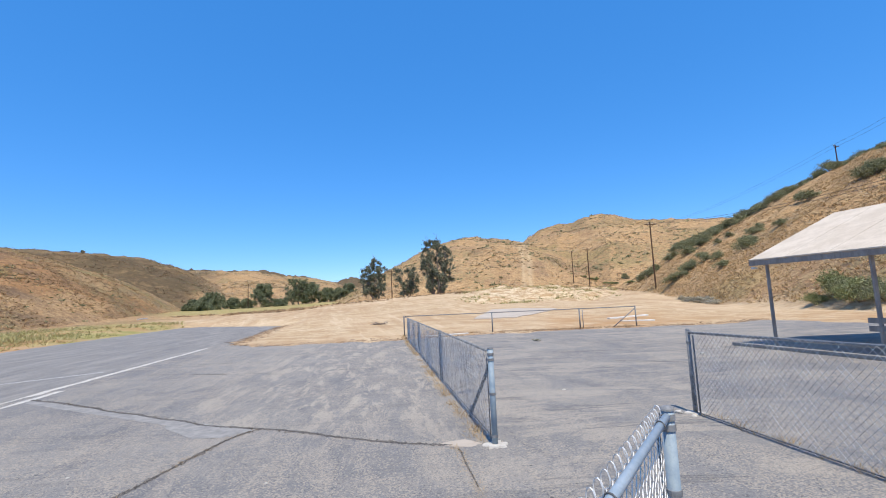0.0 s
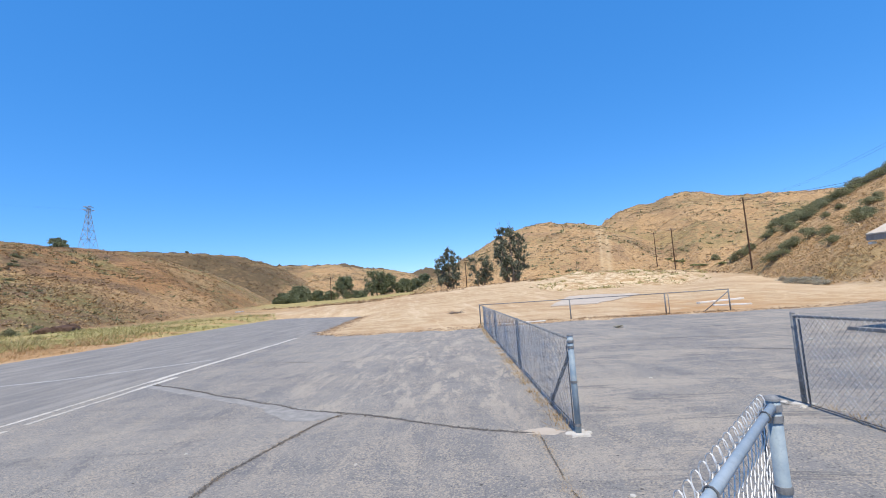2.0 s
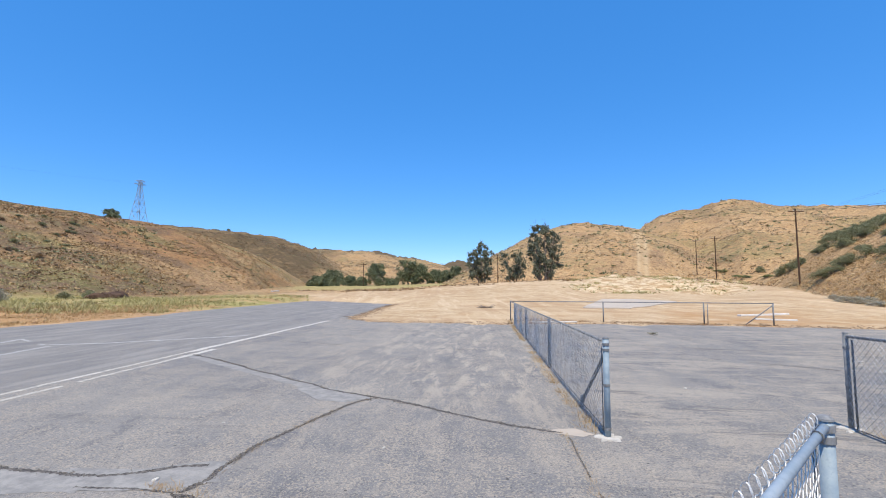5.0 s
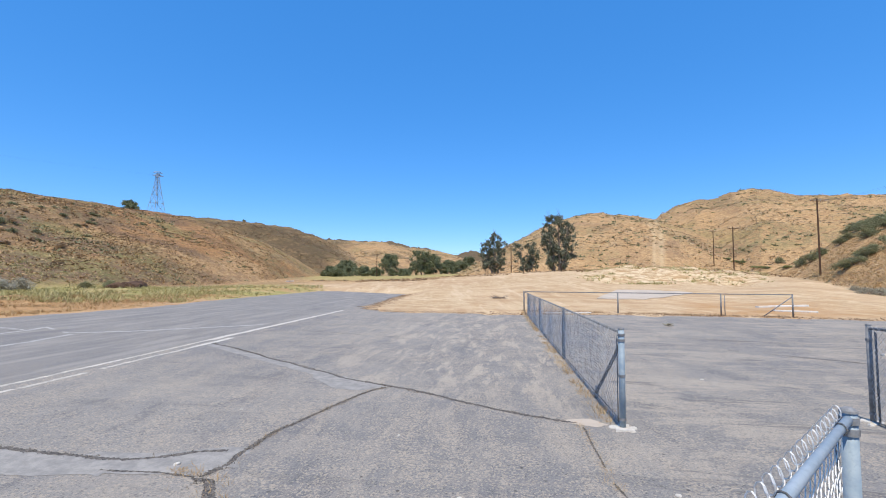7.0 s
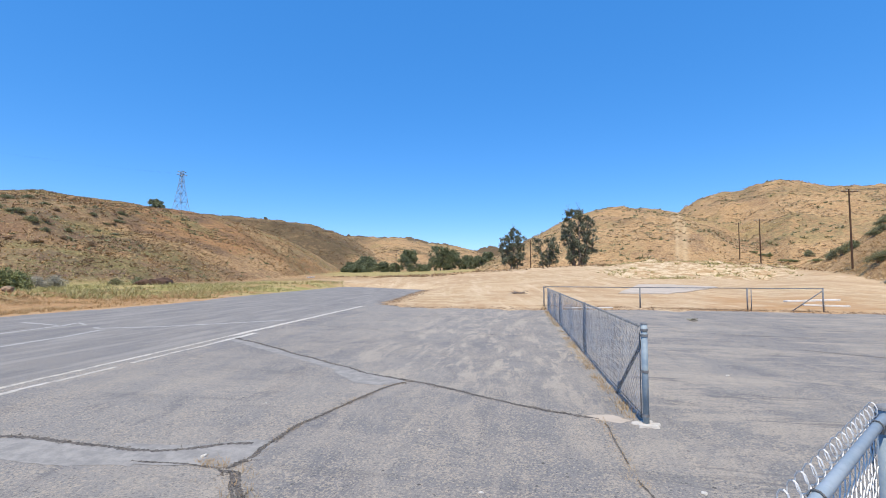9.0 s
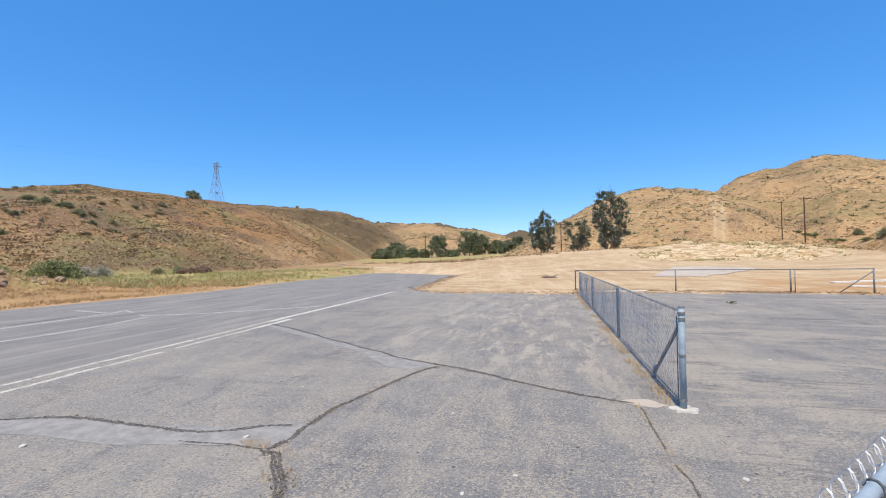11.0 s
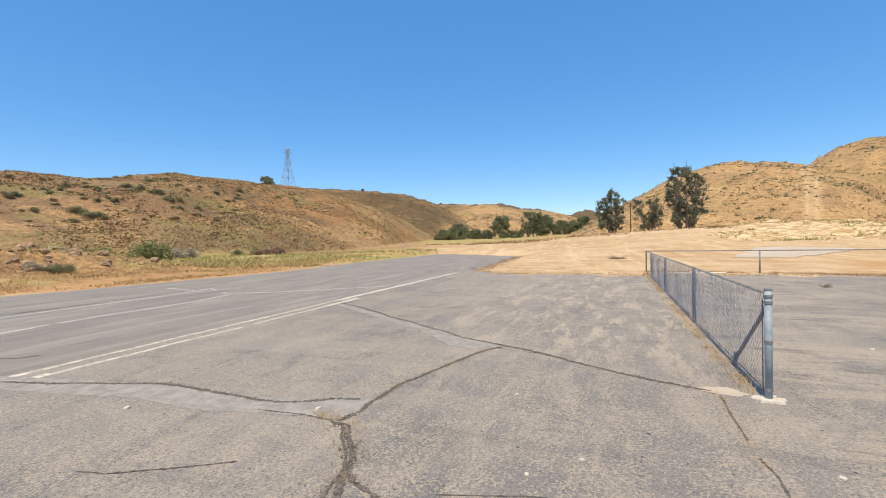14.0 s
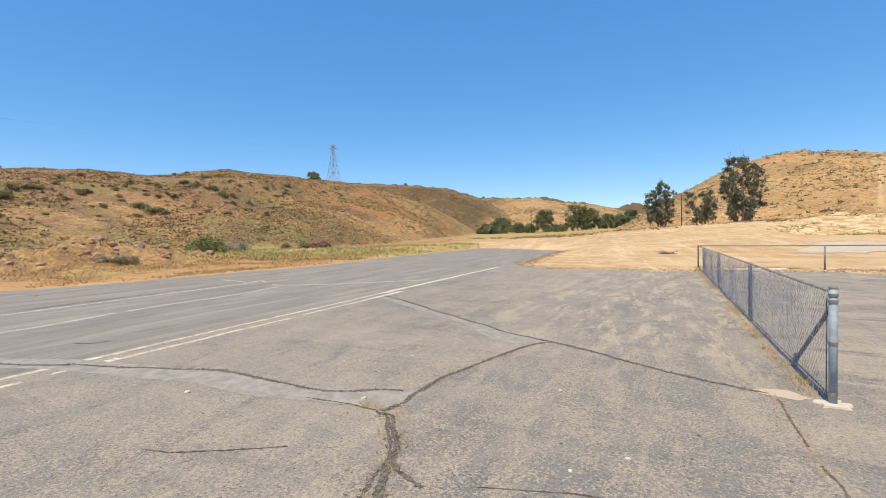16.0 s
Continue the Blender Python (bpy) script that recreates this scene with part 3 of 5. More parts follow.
def ribbon(name, pts, width, z, material, seed, rag=0.4, step=0.06, gaps=0.0):
    """A strip with ragged edges along a line on the asphalt."""
    rng = random.Random(seed)
    pts = [Vector((*p, 0)) for p in pts]
    verts, faces = [], []
    run = 0.0
    for i in range(len(pts) - 1):
        a, b = pts[i], pts[i + 1]
        n = max(1, int((b - a).length / step))
        side = Vector((-(b - a).y, (b - a).x, 0)).normalized()
        for k in range(n + (i == len(pts) - 2)):
            p = a.lerp(b, k / n)
            run += step
            wander = rag * width * 2.2 * float(fbm(np.array([run * 1.7]), np.array([seed * 3.1]), 3, seed)[0])
            taper = min(1.0, 0.25 + 4 * min(len(verts) / 40, 1))
            w = width * taper * (1 + rag * rng.uniform(-1, 1)) / 2
            verts += [p + side * (wander + w) + Vector((0, 0, z)), p + side * (wander - w) + Vector((0, 0, z))]
    for k in range(len(verts) // 2 - 1):
        if float(vnoise(np.array([k * step * 2.2]), np.array([seed * 1.7]), seed)[0]) + 0.5 >= gaps:
            faces.append((2 * k, 2 * k + 1, 2 * k + 3, 2 * k + 2))
    return raw(name, verts, faces, material)


# ---------------------------------------------------------------- markings and cracks on the asphalt
def line_x(y):
    return -7.15 - 0.287 * y


def marking(name, pts, width, material, seed, label, gaps=0.06):
    tagged(ribbon(name, pts, width, 0.0006 + 0.0001 * seed, material, seed, 0.14, 0.09, gaps), label, "road marking", "painted lines on the asphalt", "structure")


marking("painted_line", [(line_x(y), y) for y in (-8, 0, 5, 9.3)], 0.10, PAINT, 1, "thin worn white line on grey asphalt", 0.12)
marking("painted_line", [(line_x(y), y) for y in (9.32, 14, 21.6)], 0.18, PAINT_WHITE, 2, "broad bright white line on grey asphalt", 0.03)
marking("painted_line", [(-6.75 - 0.29 * y, y) for y in (-8, 0, 4, 9.2)], 0.10, PAINT, 3, "thin worn white line on grey asphalt", 0.12)
marking("painted_line", [(line_x(y) + 0.36, y) for y in (8.3, 10.2)], 0.16, PAINT_WHITE, 12, "short bright white stroke beside a painted line", 0.0)
for k, (off, y0, y1) in enumerate(((0.02, 1.25, 2.05), (0.37, 1.4, 2.2), (0.02, 5.6, 6.6), (0.36, 3.5, 4.3))):
    marking("painted_line", [(line_x(y0) + off, y0), (line_x(y1) + off, y1)], 0.09 if k > 1 else 0.13, PAINT_WHITE, 13 + k, "short bright white stretch of a painted line", 0.0)
marking("faded_line", [(-10.8, -0.6), (-11.5, 1.95), (-12.25, 3.4), (-12.8, 4.7), (-13.15, 6.1), (-13.7, 7.6), (-14.5, 9.1)], 0.16, PAINT_OLD, 4, "broad faded white line on grey asphalt", 0.04)
marking("faded_line", [(-13.6, -0.5), (-14.4, 2.4), (-15.05, 4.15), (-15.5, 5.6), (-16.2, 7.6), (-16.85, 9.35), (-17.4, 10.1)], 0.17, PAINT_OLD, 5, "faded white line on grey asphalt", 0.08)
marking("faded_line", [(-15.1, 9.2), (-13.85, 10.2), (-13.0, 11.4), (-12.1, 12.7), (-11.6, 13.6)], 0.22, PAINT_OLD, 6, "faded white line on grey asphalt", 0.03)
marking("faded_line", [(-17.0, 9.3), (-18.2, 9.45), (-19.3, 9.5)], 0.2, PAINT_OLD, 7, "faded white line on grey asphalt", 0.1)
marking("faded_line", [(-17.5, 10.2), (-16.3, 9.75), (-15.0, 9.3)], 0.11, PAINT_OLD, 8, "short faded white stroke on grey asphalt", 0.3)


def crack(pts, width, seed, label="dark open crack across grey asphalt", gaps=0.0):
    tagged(ribbon("crack", pts, width, 0.0034 + 0.0001 * (seed - 10), CRACK, seed, 0.6, 0.022, gaps), label, "crack", "cracks in the asphalt", "structure")


CRACK_LONG = [(-9.4, 9.18), (-8.4, 8.75), (-6.9, 8.06), (-6.47, 7.8), (-5.57, 7.42), (-4.45, 6.88), (-3.63, 6.52), (-3.05, 6.38), (-2.55, 6.22), (-2.14, 6.07), (-1.45, 5.80), (-0.8, 5.6), (-0.33, 5.5)]
CRACK_BEND = [(-3.06, 6.39), (-3.18, 6.15), (-3.24, 5.8), (-3.25, 5.2), (-3.27, 4.5), (-3.24, 4.0), (-3.14, 3.55), (-3.04, 3.22), (-3.05, 2.93)]
CRACK_NEAR = [(-3.1, 2.9), (-2.96, 2.9), (-2.77, 2.72), (-2.60, 2.60), (-2.46, 2.48), (-2.36, 2.32), (-2.27, 2.13), (-2.08, 1.88), (-1.9, 1.5), (-1.8, 0.8)]
CRACK_WEST = [(-9.2, 0.7), (-8.05, 1.32), (-7.46, 1.76), (-6.83, 2.03), (-6.08, 2.47), (-5.67, 2.74), (-5.25, 2.81), (-4.8, 2.86), (-4.3, 2.91), (-3.95, 3.0), (-3.67, 3.22), (-3.5, 3.38), (-3.3, 3.47)]
CRACK_EAST = [(-0.33, 5.5), (-0.22, 5.25), (-0.13, 4.75), (-0.03, 4.29), (0.05, 3.98), (0.16, 3.7), (0.24, 3.3), (0.40, 2.7)]
crack(CRACK_LONG, 0.058, 11)
crack(CRACK_BEND, 0.045, 12)
crack(CRACK_WEST, 0.052, 13)
crack(CRACK_EAST, 0.018, 14, "thin weedy crack across grey asphalt", 0.22)
crack([(-3.1, 2.92), (-3.45, 2.88), (-3.95, 2.75)], 0.025, 15)
crack([(-3.97, 1.31), (-3.74, 1.40), (-3.44, 1.67), (-3.12, 1.99)], 0.016, 16, gaps=0.1)
crack(CRACK_NEAR, 0.04, 17, "wide crumbled crack in grey asphalt with dry weeds")
crack([(x + 0.03 + 0.03 * math.sin(7 * y), y + 0.02) for x, y in CRACK_NEAR], 0.03, 24, "crumbled side strand of a wide crack", 0.15)
crack([(x - 0.035 + 0.03 * math.sin(9 * y), y) for x, y in CRACK_NEAR[2:]], 0.026, 25, "crumbled side strand of a wide crack", 0.25)
crack([(-2.44, 2.47), (-2.3, 2.28), (-2.19, 2.2), (-1.91, 2.14)], 0.035, 18)
crack([(-1.65, 2.35), (-1.11, 2.66), (-0.7, 2.8)], 0.012, 19)
crack([(-14.9, 2.4), (-15.5, 4.2), (-15.95, 5.7), (-16.7, 7.7), (-17.3, 9.4)], 0.06, 20, gaps=0.2)
crack([(-19.8, 3.2), (-18.9, 3.5), (-18.3, 3.3)], 0.04, 21, gaps=0.3)
crack([(-9.2, 2.1), (-8.9, 2.25), (-8.85, 2.5)], 0.03, 23, gaps=0.2)
for k, pts in enumerate(([(-9.5, 12.5), (-6, 12.0), (-2.6, 12.4)], [(-11, 14.6), (-7, 14.8), (-3, 14.4)], [(-10, 16.6), (-6, 16.9), (-3.2, 16.6)], [(2.5, 12.6), (5, 11.4), (7, 11.2)], [(1, 15), (4.6, 14.4), (7, 14.8)])):
    crack(pts, 0.035, 30 + k, "thin dark crack across grey asphalt", 0.4)


def seal(pts, width, seed):
    ob = ribbon("cement_patch", pts, width, 0.002 + 0.0001 * (seed - 40), SEAL, seed, 0.07, 0.09)
    tagged(ob, "smooth pale grey cement patch along a crack", "patch", "cement patches on the asphalt", "structure")


def blot(name, pts, z, material, seed, label, category, group=""):
    """A flat irregular patch with a rounded ragged outline."""
    rng = random.Random(seed)
    c = sum((Vector((*p, 0)) for p in pts), Vector()) / len(pts)
    ring = []
    for i in range(len(pts)):
        a, b = Vector((*pts[i - 1], 0)), Vector((*pts[i], 0))
        for k in range(6):
            p = a.lerp(b, k / 6)
            p = c + (p - c) * (1 + rng.uniform(-0.05, 0.05))
            ring.append((p.x, p.y, z))
    ob = raw(name, [(c.x, c.y, z)] + ring, [(0, 1 + i, 1 + (i + 1) % len(ring)) for i in range(len(ring))], material)
    return tagged(ob, label, category, group, "structure")


seal([(-9.2, 0.72), (-8.2, 1.3), (-7.4, 1.75), (-6.5, 2.12), (-5.3, 2.5), (-4.5, 2.66), (-3.9, 2.86)], 0.46, 41)
blot("cement_patch", [(-4.3, 2.72), (-3.9, 2.68), (-3.2, 2.93), (-2.95, 3.2), (-3.15, 3.6), (-3.35, 3.55), (-3.8, 3.2), (-4.4, 3.02)], 0.0029, SEAL, 42, "smooth pale grey cement patch between two cracks", "patch")
blot("cement_patch", [(-4.9, 7.05), (-4.51, 6.5), (-3.73, 5.95), (-3.36, 6.0), (-3.1, 6.34), (-3.9, 6.7)], 0.0027, SEAL, 43, "smooth pale grey cement patch beside a crack", "patch")
seal([(-9.3, 8.98), (-7.6, 8.2), (-6.0, 7.45), (-4.6, 6.82)], 0.24, 44)
blot("cement_patch", [(-0.55, 5.48), (-0.42, 5.62), (-0.2, 5.72), (0.0, 5.55), (-0.1, 5.42), (-0.35, 5.44)], 0.0025, SLAB, 45, "pale rough cement spill beside the fence post", "patch")


# ---------------------------------------------------------------- chain-link fences
def chain_mesh(name, a, b, z0, z1, material, parent, w=0.0375, r=0.0019, off=0.0, loops=0.0):
    """Woven wire between two ends: one zigzag wire beside the other."""
    a, b = Vector((a[0], a[1], 0)), Vector((b[0], b[1], 0))
    u = (b - a).normalized()
    side = Vector((-u.y, u.x, 0))
    n, rows = int((b - a).length / w), int((z1 - z0) / w)
    s = np.repeat(np.arange(n), rows + 1)
    k = np.tile(np.arange(rows + 1), n)
    rng = np.random.default_rng(len(name) + n)
    pos = (s + ((k + s) % 2)) * w
    zz = z0 + k * w
    bow = 0.012 * np.sin(pos * 2.3) * np.sin((zz - z0) / (z1 - z0) * math.pi) + rng.normal(0, 0.0008, len(pos))
    depth = off + bow + np.where(k % 2 == 0, r, -r)
    P = np.array(a)[None] + pos[:, None] * np.array(u)[None] + depth[:, None] * np.array(side)[None]
    P[:, 2] += zz
    i0 = (np.arange(n)[:, None] * (rows + 1) + np.arange(rows)[None]).reshape(-1)
    A, B = P[i0], P[i0 + 1]
    if loops:
        tip = (np.arange(n) * (rows + 1) + rows)[(np.arange(n) + rows) % 2 == 0]
        T = P[tip]
        q = np.linspace(0, 1, 11)
        for t0, t1 in zip(q, q[1:]):
            e = [T + np.array(u) * (0.014 * math.sin(math.tau * t) + 0.012 * t) + np.array(side) * 0.017 * math.sin(math.tau * t) + [0, 0, loops * (1 - math.cos(math.tau * t)) / 2] for t in (t0, t1)]
            A, B = np.vstack([A, e[0]]), np.vstack([B, e[1]])
    d = B - A
    d /= np.linalg.norm(d, axis=1)[:, None]
    e1 = np.cross(d, np.array(side))
    e1 /= np.linalg.norm(e1, axis=1)[:, None]
    e2 = np.cross(d, e1)
    V = []
    for end in (A, B):
        for q in range(3):
            c, si = math.cos(q * math.tau / 3), math.sin(q * math.tau / 3)
            V.append(end + r * (c * e1 + si * e2))
    m = len(A)
    V = np.stack(V, 1).reshape(-1, 3)
    base = np.arange(m)[:, None] * 6
    F = np.concatenate([base + np.array([[q, (q + 1) % 3, 3 + (q + 1) % 3, 3 + q]]) for q in range(3)], 0)
    ob = raw(name, V, F, material, parent)
    return tagged(ob, "woven diamond wire mesh")


def ring_band(at, z, r, parent, name="band"):
    return part(name, tube((at[0], at[1], z - 0.014), (at[0], at[1], z + 0.014), r + 0.005, None, 14), GALV_OLD, parent, smooth=False)


def end_post(parent, at, h, r, material, bands, name="end_post"):
    p = part(name, tube((at[0], at[1], -0.03), (at[0], at[1], h), r, None, 20), material, parent, smooth=False)
    for f in p.data.polygons:
        f.use_smooth = len(f.vertices) == 4
    part("cap", dome((at[0], at[1], h), r + 0.004, 0.022), GALV_OLD, p)
    for z in bands:
        ring_band(at, z, r, p)
    return p


def pipe(parent, name, a, b, r, material, sides=14):
    p = part(name, tube(a, b, r, None, sides), material, parent)
    for f in p.data.polygons:
        f.use_smooth = len(f.vertices) == 4
    return p


def footing(parent, at, r, seed):
    rng = random.Random(seed)
    bm = bmesh.new()
    top, low = [], []
    for k in range(22):
        a = k / 22 * math.tau
        q = r * rng.uniform(0.7, 1.3)
        top.append(bm.verts.new((at[0] + q * 0.9 * math.cos(a), at[1] + q * 0.9 * math.sin(a), 0.012 + rng.uniform(-0.004, 0.004))))
        low.append(bm.verts.new((at[0] + q * math.cos(a), at[1] + q * math.sin(a), -0.01)))
    mid = bm.verts.new((at[0], at[1], 0.02))
    for k in range(22):
        bm.faces.new((low[k - 1], low[k], top[k], top[k - 1]))
        bm.faces.new((top[k - 1], top[k], mid))
    bmesh.ops.recalc_face_normals(bm, faces=bm.faces)
    return part("footing", bm, CONCRETE, parent, "pale cracked concrete footing")


def fence_long():
    a, b = Vector((0.15, 5.47, 0)), Vector((-4.35, 24.95, 0))
    u = (b - a).normalized()
    f = thing("chain_link_fence", "long low galvanised chain-link fence with dry weeds along its foot", "fence")
    end_post(f, a, 1.06, 0.033, GALV, (0.10, 0.56, 0.94, 1.00))
    for y in (9.95, 15.5, 21.4):
        p = a + u * ((y - a.y) / u.y)
        end_post(f, p, 1.03, 0.026, GALV_OLD, (), "line_post")
        q = p + u * 0.13
        pipe(f, "line_post", (q.x, q.y, -0.02), (q.x, q.y, 1.0), 0.02, GALV_OLD)
    end_post(f, b, 1.05, 0.033, GALV_OLD, (0.9,), "corner_post")
    pipe(f, "top_rail", a + Vector((0, 0, 1.025)), b + Vector((0, 0, 1.02)), 0.0175, GALV_OLD)
    foot = a + u * 1.37
    pipe(f, "brace", a + u * 0.03 + Vector((0, 0, 0.90)), foot + Vector((0, 0, 0.07)), 0.021, WIRE_DARK)
    pipe(f, "brace_stub", foot + Vector((0, 0, -0.02)), foot + Vector((0, 0, 0.16)), 0.025, GALV_OLD)
    pipe(f, "tension_wire", a + Vector((0, 0, 0.06)), b + Vector((0, 0, 0.06)), 0.006, WIRE_DARK, 6)
    s = Vector((-u.y, u.x, 0)) * 0.03
    pipe(f, "tension_bar", a + u * 0.07 + s + Vector((0, 0, 0.05)), a + u * 0.07 + s + Vector((0, 0, 1.03)), 0.006, GALV_OLD, 6)
    chain_mesh("wire_mesh", a + u * 0.06, a + u * 16.6, 0.02, 1.06, WIRE_MID, f, off=0.028, r=0.0017)
    footing(f, a, 0.135, 5)
    return f


def fence_near():
    a, d = Vector((0.95, 2.30, 0)), Vector((-0.447, -0.851, 0)).normalized()
    b = a + d * 3.6
    f = thing("chain_link_fence", "near galvanised chain-link fence end with bare wire loops on top", "fence")
    end_post(f, a, 1.06, 0.029, GALV, (0.30, 0.70, 0.985, 1.03))
    end_post(f, b, 1.07, 0.029, GALV, (0.3, 0.985))
    r = pipe(f, "top_rail", a + d * 0.02 + Vector((0, 0, 1.035)), b + Vector((0, 0, 1.035)), 0.0168, GALV_LIGHT, 18)
    for k in (0.2, 1.05, 1.9):
        p = a + d * k
        bm = bmesh.new()
        for q in range(10):
            t0, t1 = q / 10 * math.tau, (q + 1) / 10 * math.tau
            n = Vector((-d.y, d.x, 0))
            e = [p + Vector((0, 0, 1.035)) + n * 0.021 * math.cos(t) + Vector((0, 0, 0.021 * math.sin(t))) + d * 0.008 * math.cos(t) for t in (t0, t1)]
            add_tube(bm, e[0], e[1], 0.003, None, 5, False)
        part("wire_tie", bm, WIRE_DARK, r)
    s = Vector((-d.y, d.x, 0)) * -0.03
    pipe(f, "tension_bar", a + d * 0.085 + s + Vector((0, 0, 0.05)), a + d * 0.085 + s + Vector((0, 0, 1.03)), 0.008, WIRE_DARK, 6)
    chain_mesh("wire_mesh", a + d * 0.05, b, 0.03, 1.05, WIRE, f, off=-0.024, loops=0.055, r=0.0021)
    footing(f, a, 0.14, 6)
    return f


def fence_right():
    a, d = Vector((2.83, 6.72, 0)), Vector((0.2, -1, 0)).normalized()
    b = a + d * 9.0
    f = thing("chain_link_fence", "galvanised chain-link fence panel run standing on cracked asphalt", "fence")
    end_post(f, a, 1.095, 0.028, GALV_OLD, (0.10, 0.50, 0.93))
    q = a + d * 0.10
    pipe(f, "tension_bar", (q.x, q.y, 0.03), (q.x, q.y, 1.03), 0.012, WIRE_DARK, 8)
    for k in (4.6, 9.0):
        end_post(f, a + d * k, 1.06 + 0.011 * k, 0.03, GALV_OLD, (), "line_post")
    pipe(f, "top_rail", a + Vector((0, 0, 1.06)), b + Vector((0, 0, 1.16)), 0.0165, GALV_OLD)
    pipe(f, "tension_wire", a + Vector((0, 0, 0.02)), b + Vector((0, 0, 0.02)), 0.006, WIRE_DARK, 6)
    chain_mesh("wire_mesh", a + d * 0.05, b, 0.005, 1.105, WIRE_MID, f, off=-0.03, r=0.0019)
    footing(f, a, 0.12, 7)
    return f


def fence_back():
    f = thing("rail_fence", "open galvanised pipe rail fence with no wire mesh, beside dirt", "fence")
    pts = [Vector((-4.30, 25.02, 0)), Vector((0.32, 25.2, 0)), Vector((4.9, 25.45, 0)), Vector((7.8, 25.6, 0))]
    for p in pts[1:]:
        end_post(f, p, 1.04, 0.034, GALV_OLD, (), "post")
    for p, q in zip(pts, pts[1:]):
        pipe(f, "top_rail", p + Vector((0, 0, 1.03)), q + Vector((0, 0, 1.03)), 0.022, GALV_OLD)
    pipe(f, "brace", pts[3] + Vector((-0.02, 0, 0.93)), (6.65, 25.55, 0.03), 0.024, GALV_OLD)
    q = pts[2] + Vector((0.16, 0, 0))
    pipe(f, "post", (q.x, q.y, -0.02), (q.x, q.y, 0.98), 0.02, GALV_OLD)
    return f


fence_long(), fence_near(), fence_right(), fence_back()


# ---------------------------------------------------------------- shade canopy
def canopy():
    c = thing("shade_canopy", "open shade canopy with pale sun-bleached gable roof on grey posts", "canopy")
    u, v = Vector((0.248, -0.969, 0)), Vector((0.969, 0.248, 0))
    o = Vector((7.75, 14.33, 2.46))
    tilt = Vector((0, 0, -0.015))
    L, W, H = 7.2, 3.12, 1.36

    def P(s, t, z):
        return o + u * s + tilt * s + v * t + Vector((0, 0, z))

    def prism(corners, thick):
        bm = bmesh.new()
        top = [bm.verts.new(p) for p in corners]
        low = [bm.verts.new(p - Vector((0, 0, thick))) for p in corners]
        bm.faces.new(top)
        bm.faces.new(low[::-1])
        for k in range(len(top)):
            bm.faces.new((top[k - 1], low[k - 1], low[k], top[k]))
        bmesh.ops.recalc_face_normals(bm, faces=bm.faces)
        return bm
    n = 6
    for sgn in (0, 1):
        for k in range(n):
            s0, s1 = L * k / n, L * (k + 1) / n - 0.012
            t0, t1 = (0, W) if sgn == 0 else (2 * W, W)
            part("roof_panel", prism([P(s0, t0, 0), P(s1, t0, 0), P(s1, t1, H), P(s0, t1, H)], 0.03), ROOFING, c)
    for t in (0.02, 2 * W - 0.06):
        part("fascia", prism([P(-0.02, t, -0.035), P(L, t, -0.035), P(L, t + 0.045, -0.035), P(-0.02, t + 0.045, -0.035)], 0.14), GREY_WOOD, c)
    for s in (0.02, L - 0.06):
        for t0, t1 in ((0.07, W), (2 * W - 0.07, W)):
            part("barge_board", prism([P(s, t0, -0.035), P(s + 0.04, t0, -0.035), P(s + 0.04, t1, H - 0.035), P(s, t1, H - 0.035)], 0.13), GREY_WOOD, c)
    for k in range(1, 12):
        s = L * k / 12
        for t0, t1 in ((0.08, W), (2 * W - 0.08, W)):
            part("rafter", prism([P(s, t0, -0.04), P(s + 0.04, t0, -0.04), P(s + 0.04, t1, H - 0.04), P(s, t1, H - 0.04)], 0.09), GREY_WOOD, c)
    for s in (0.47, 3.25, 6.4):
        for t in (0.13, 2 * W - 0.13):
            p = P(s, t, -0.1)
            part("post", box(Matrix.Translation((p.x, p.y, p.z / 2 - 0.01)), 0.07, 0.07, p.z + 0.02, 0.005), GREY_WOOD, c)
    part("gutter_bracket", box(Matrix.Translation(P(0.05, 0.1, -0.24)), 0.12, 0.16, 0.06, 0.012), WHITE_PAINT, c)
    # bench rail fixed to the posts
    p = P(3.25, 0.13, 0)
    q = P(6.4, 0.13, 0)
    bm = bmesh.new()
    for z in (0.62, 0.80):
        add_box(bm, look(((p.x + q.x) / 2, (p.y + q.y) / 2, z), (q.x, q.y, z)), 0.05, 0.12, (q - p).length + 0.5)
    part("side_rail", bm, GREY_WOOD, c)
    return c


canopy()


# ---------------------------------------------------------------- plants
def leaf_cloud(centres, radii, per, size, rng, squash=1.0, droop=0.0, thin=0.45, core=0.1):
    """Vertices and faces of many small leaves strewn through clumps."""
    centres, radii = np.asarray(centres, float), np.asarray(radii, float)
    c = np.repeat(centres, per, 0)
    rad = np.repeat(radii, per)
    d = rng.normal(size=(len(c), 3))
    d /= np.linalg.norm(d, axis=1)[:, None]
    p = c + d * (rad * np.minimum(np.abs(rng.normal(0, 0.62 - 0.6 * (core - 0.1), len(c))) + core, 1.5))[:, None] * [1, 1, squash]
    long = rng.normal(size=(len(c), 3))
    long[:, 2] -= droop
    long /= np.linalg.norm(long, axis=1)[:, None]
    wide = np.cross(long, rng.normal(size=(len(c), 3)))
    wide /= np.linalg.norm(wide, axis=1)[:, None] + 1e-9
    s = (size * rng.uniform(0.6, 1.4, len(c)))[:, None]
    V = np.stack([p - long * s, p + wide * s * thin, p + long * s, p - wide * s * thin], 1).reshape(-1, 3)
    F = np.arange(len(c))[:, None] * 4 + np.arange(4)[None]
    return V, F


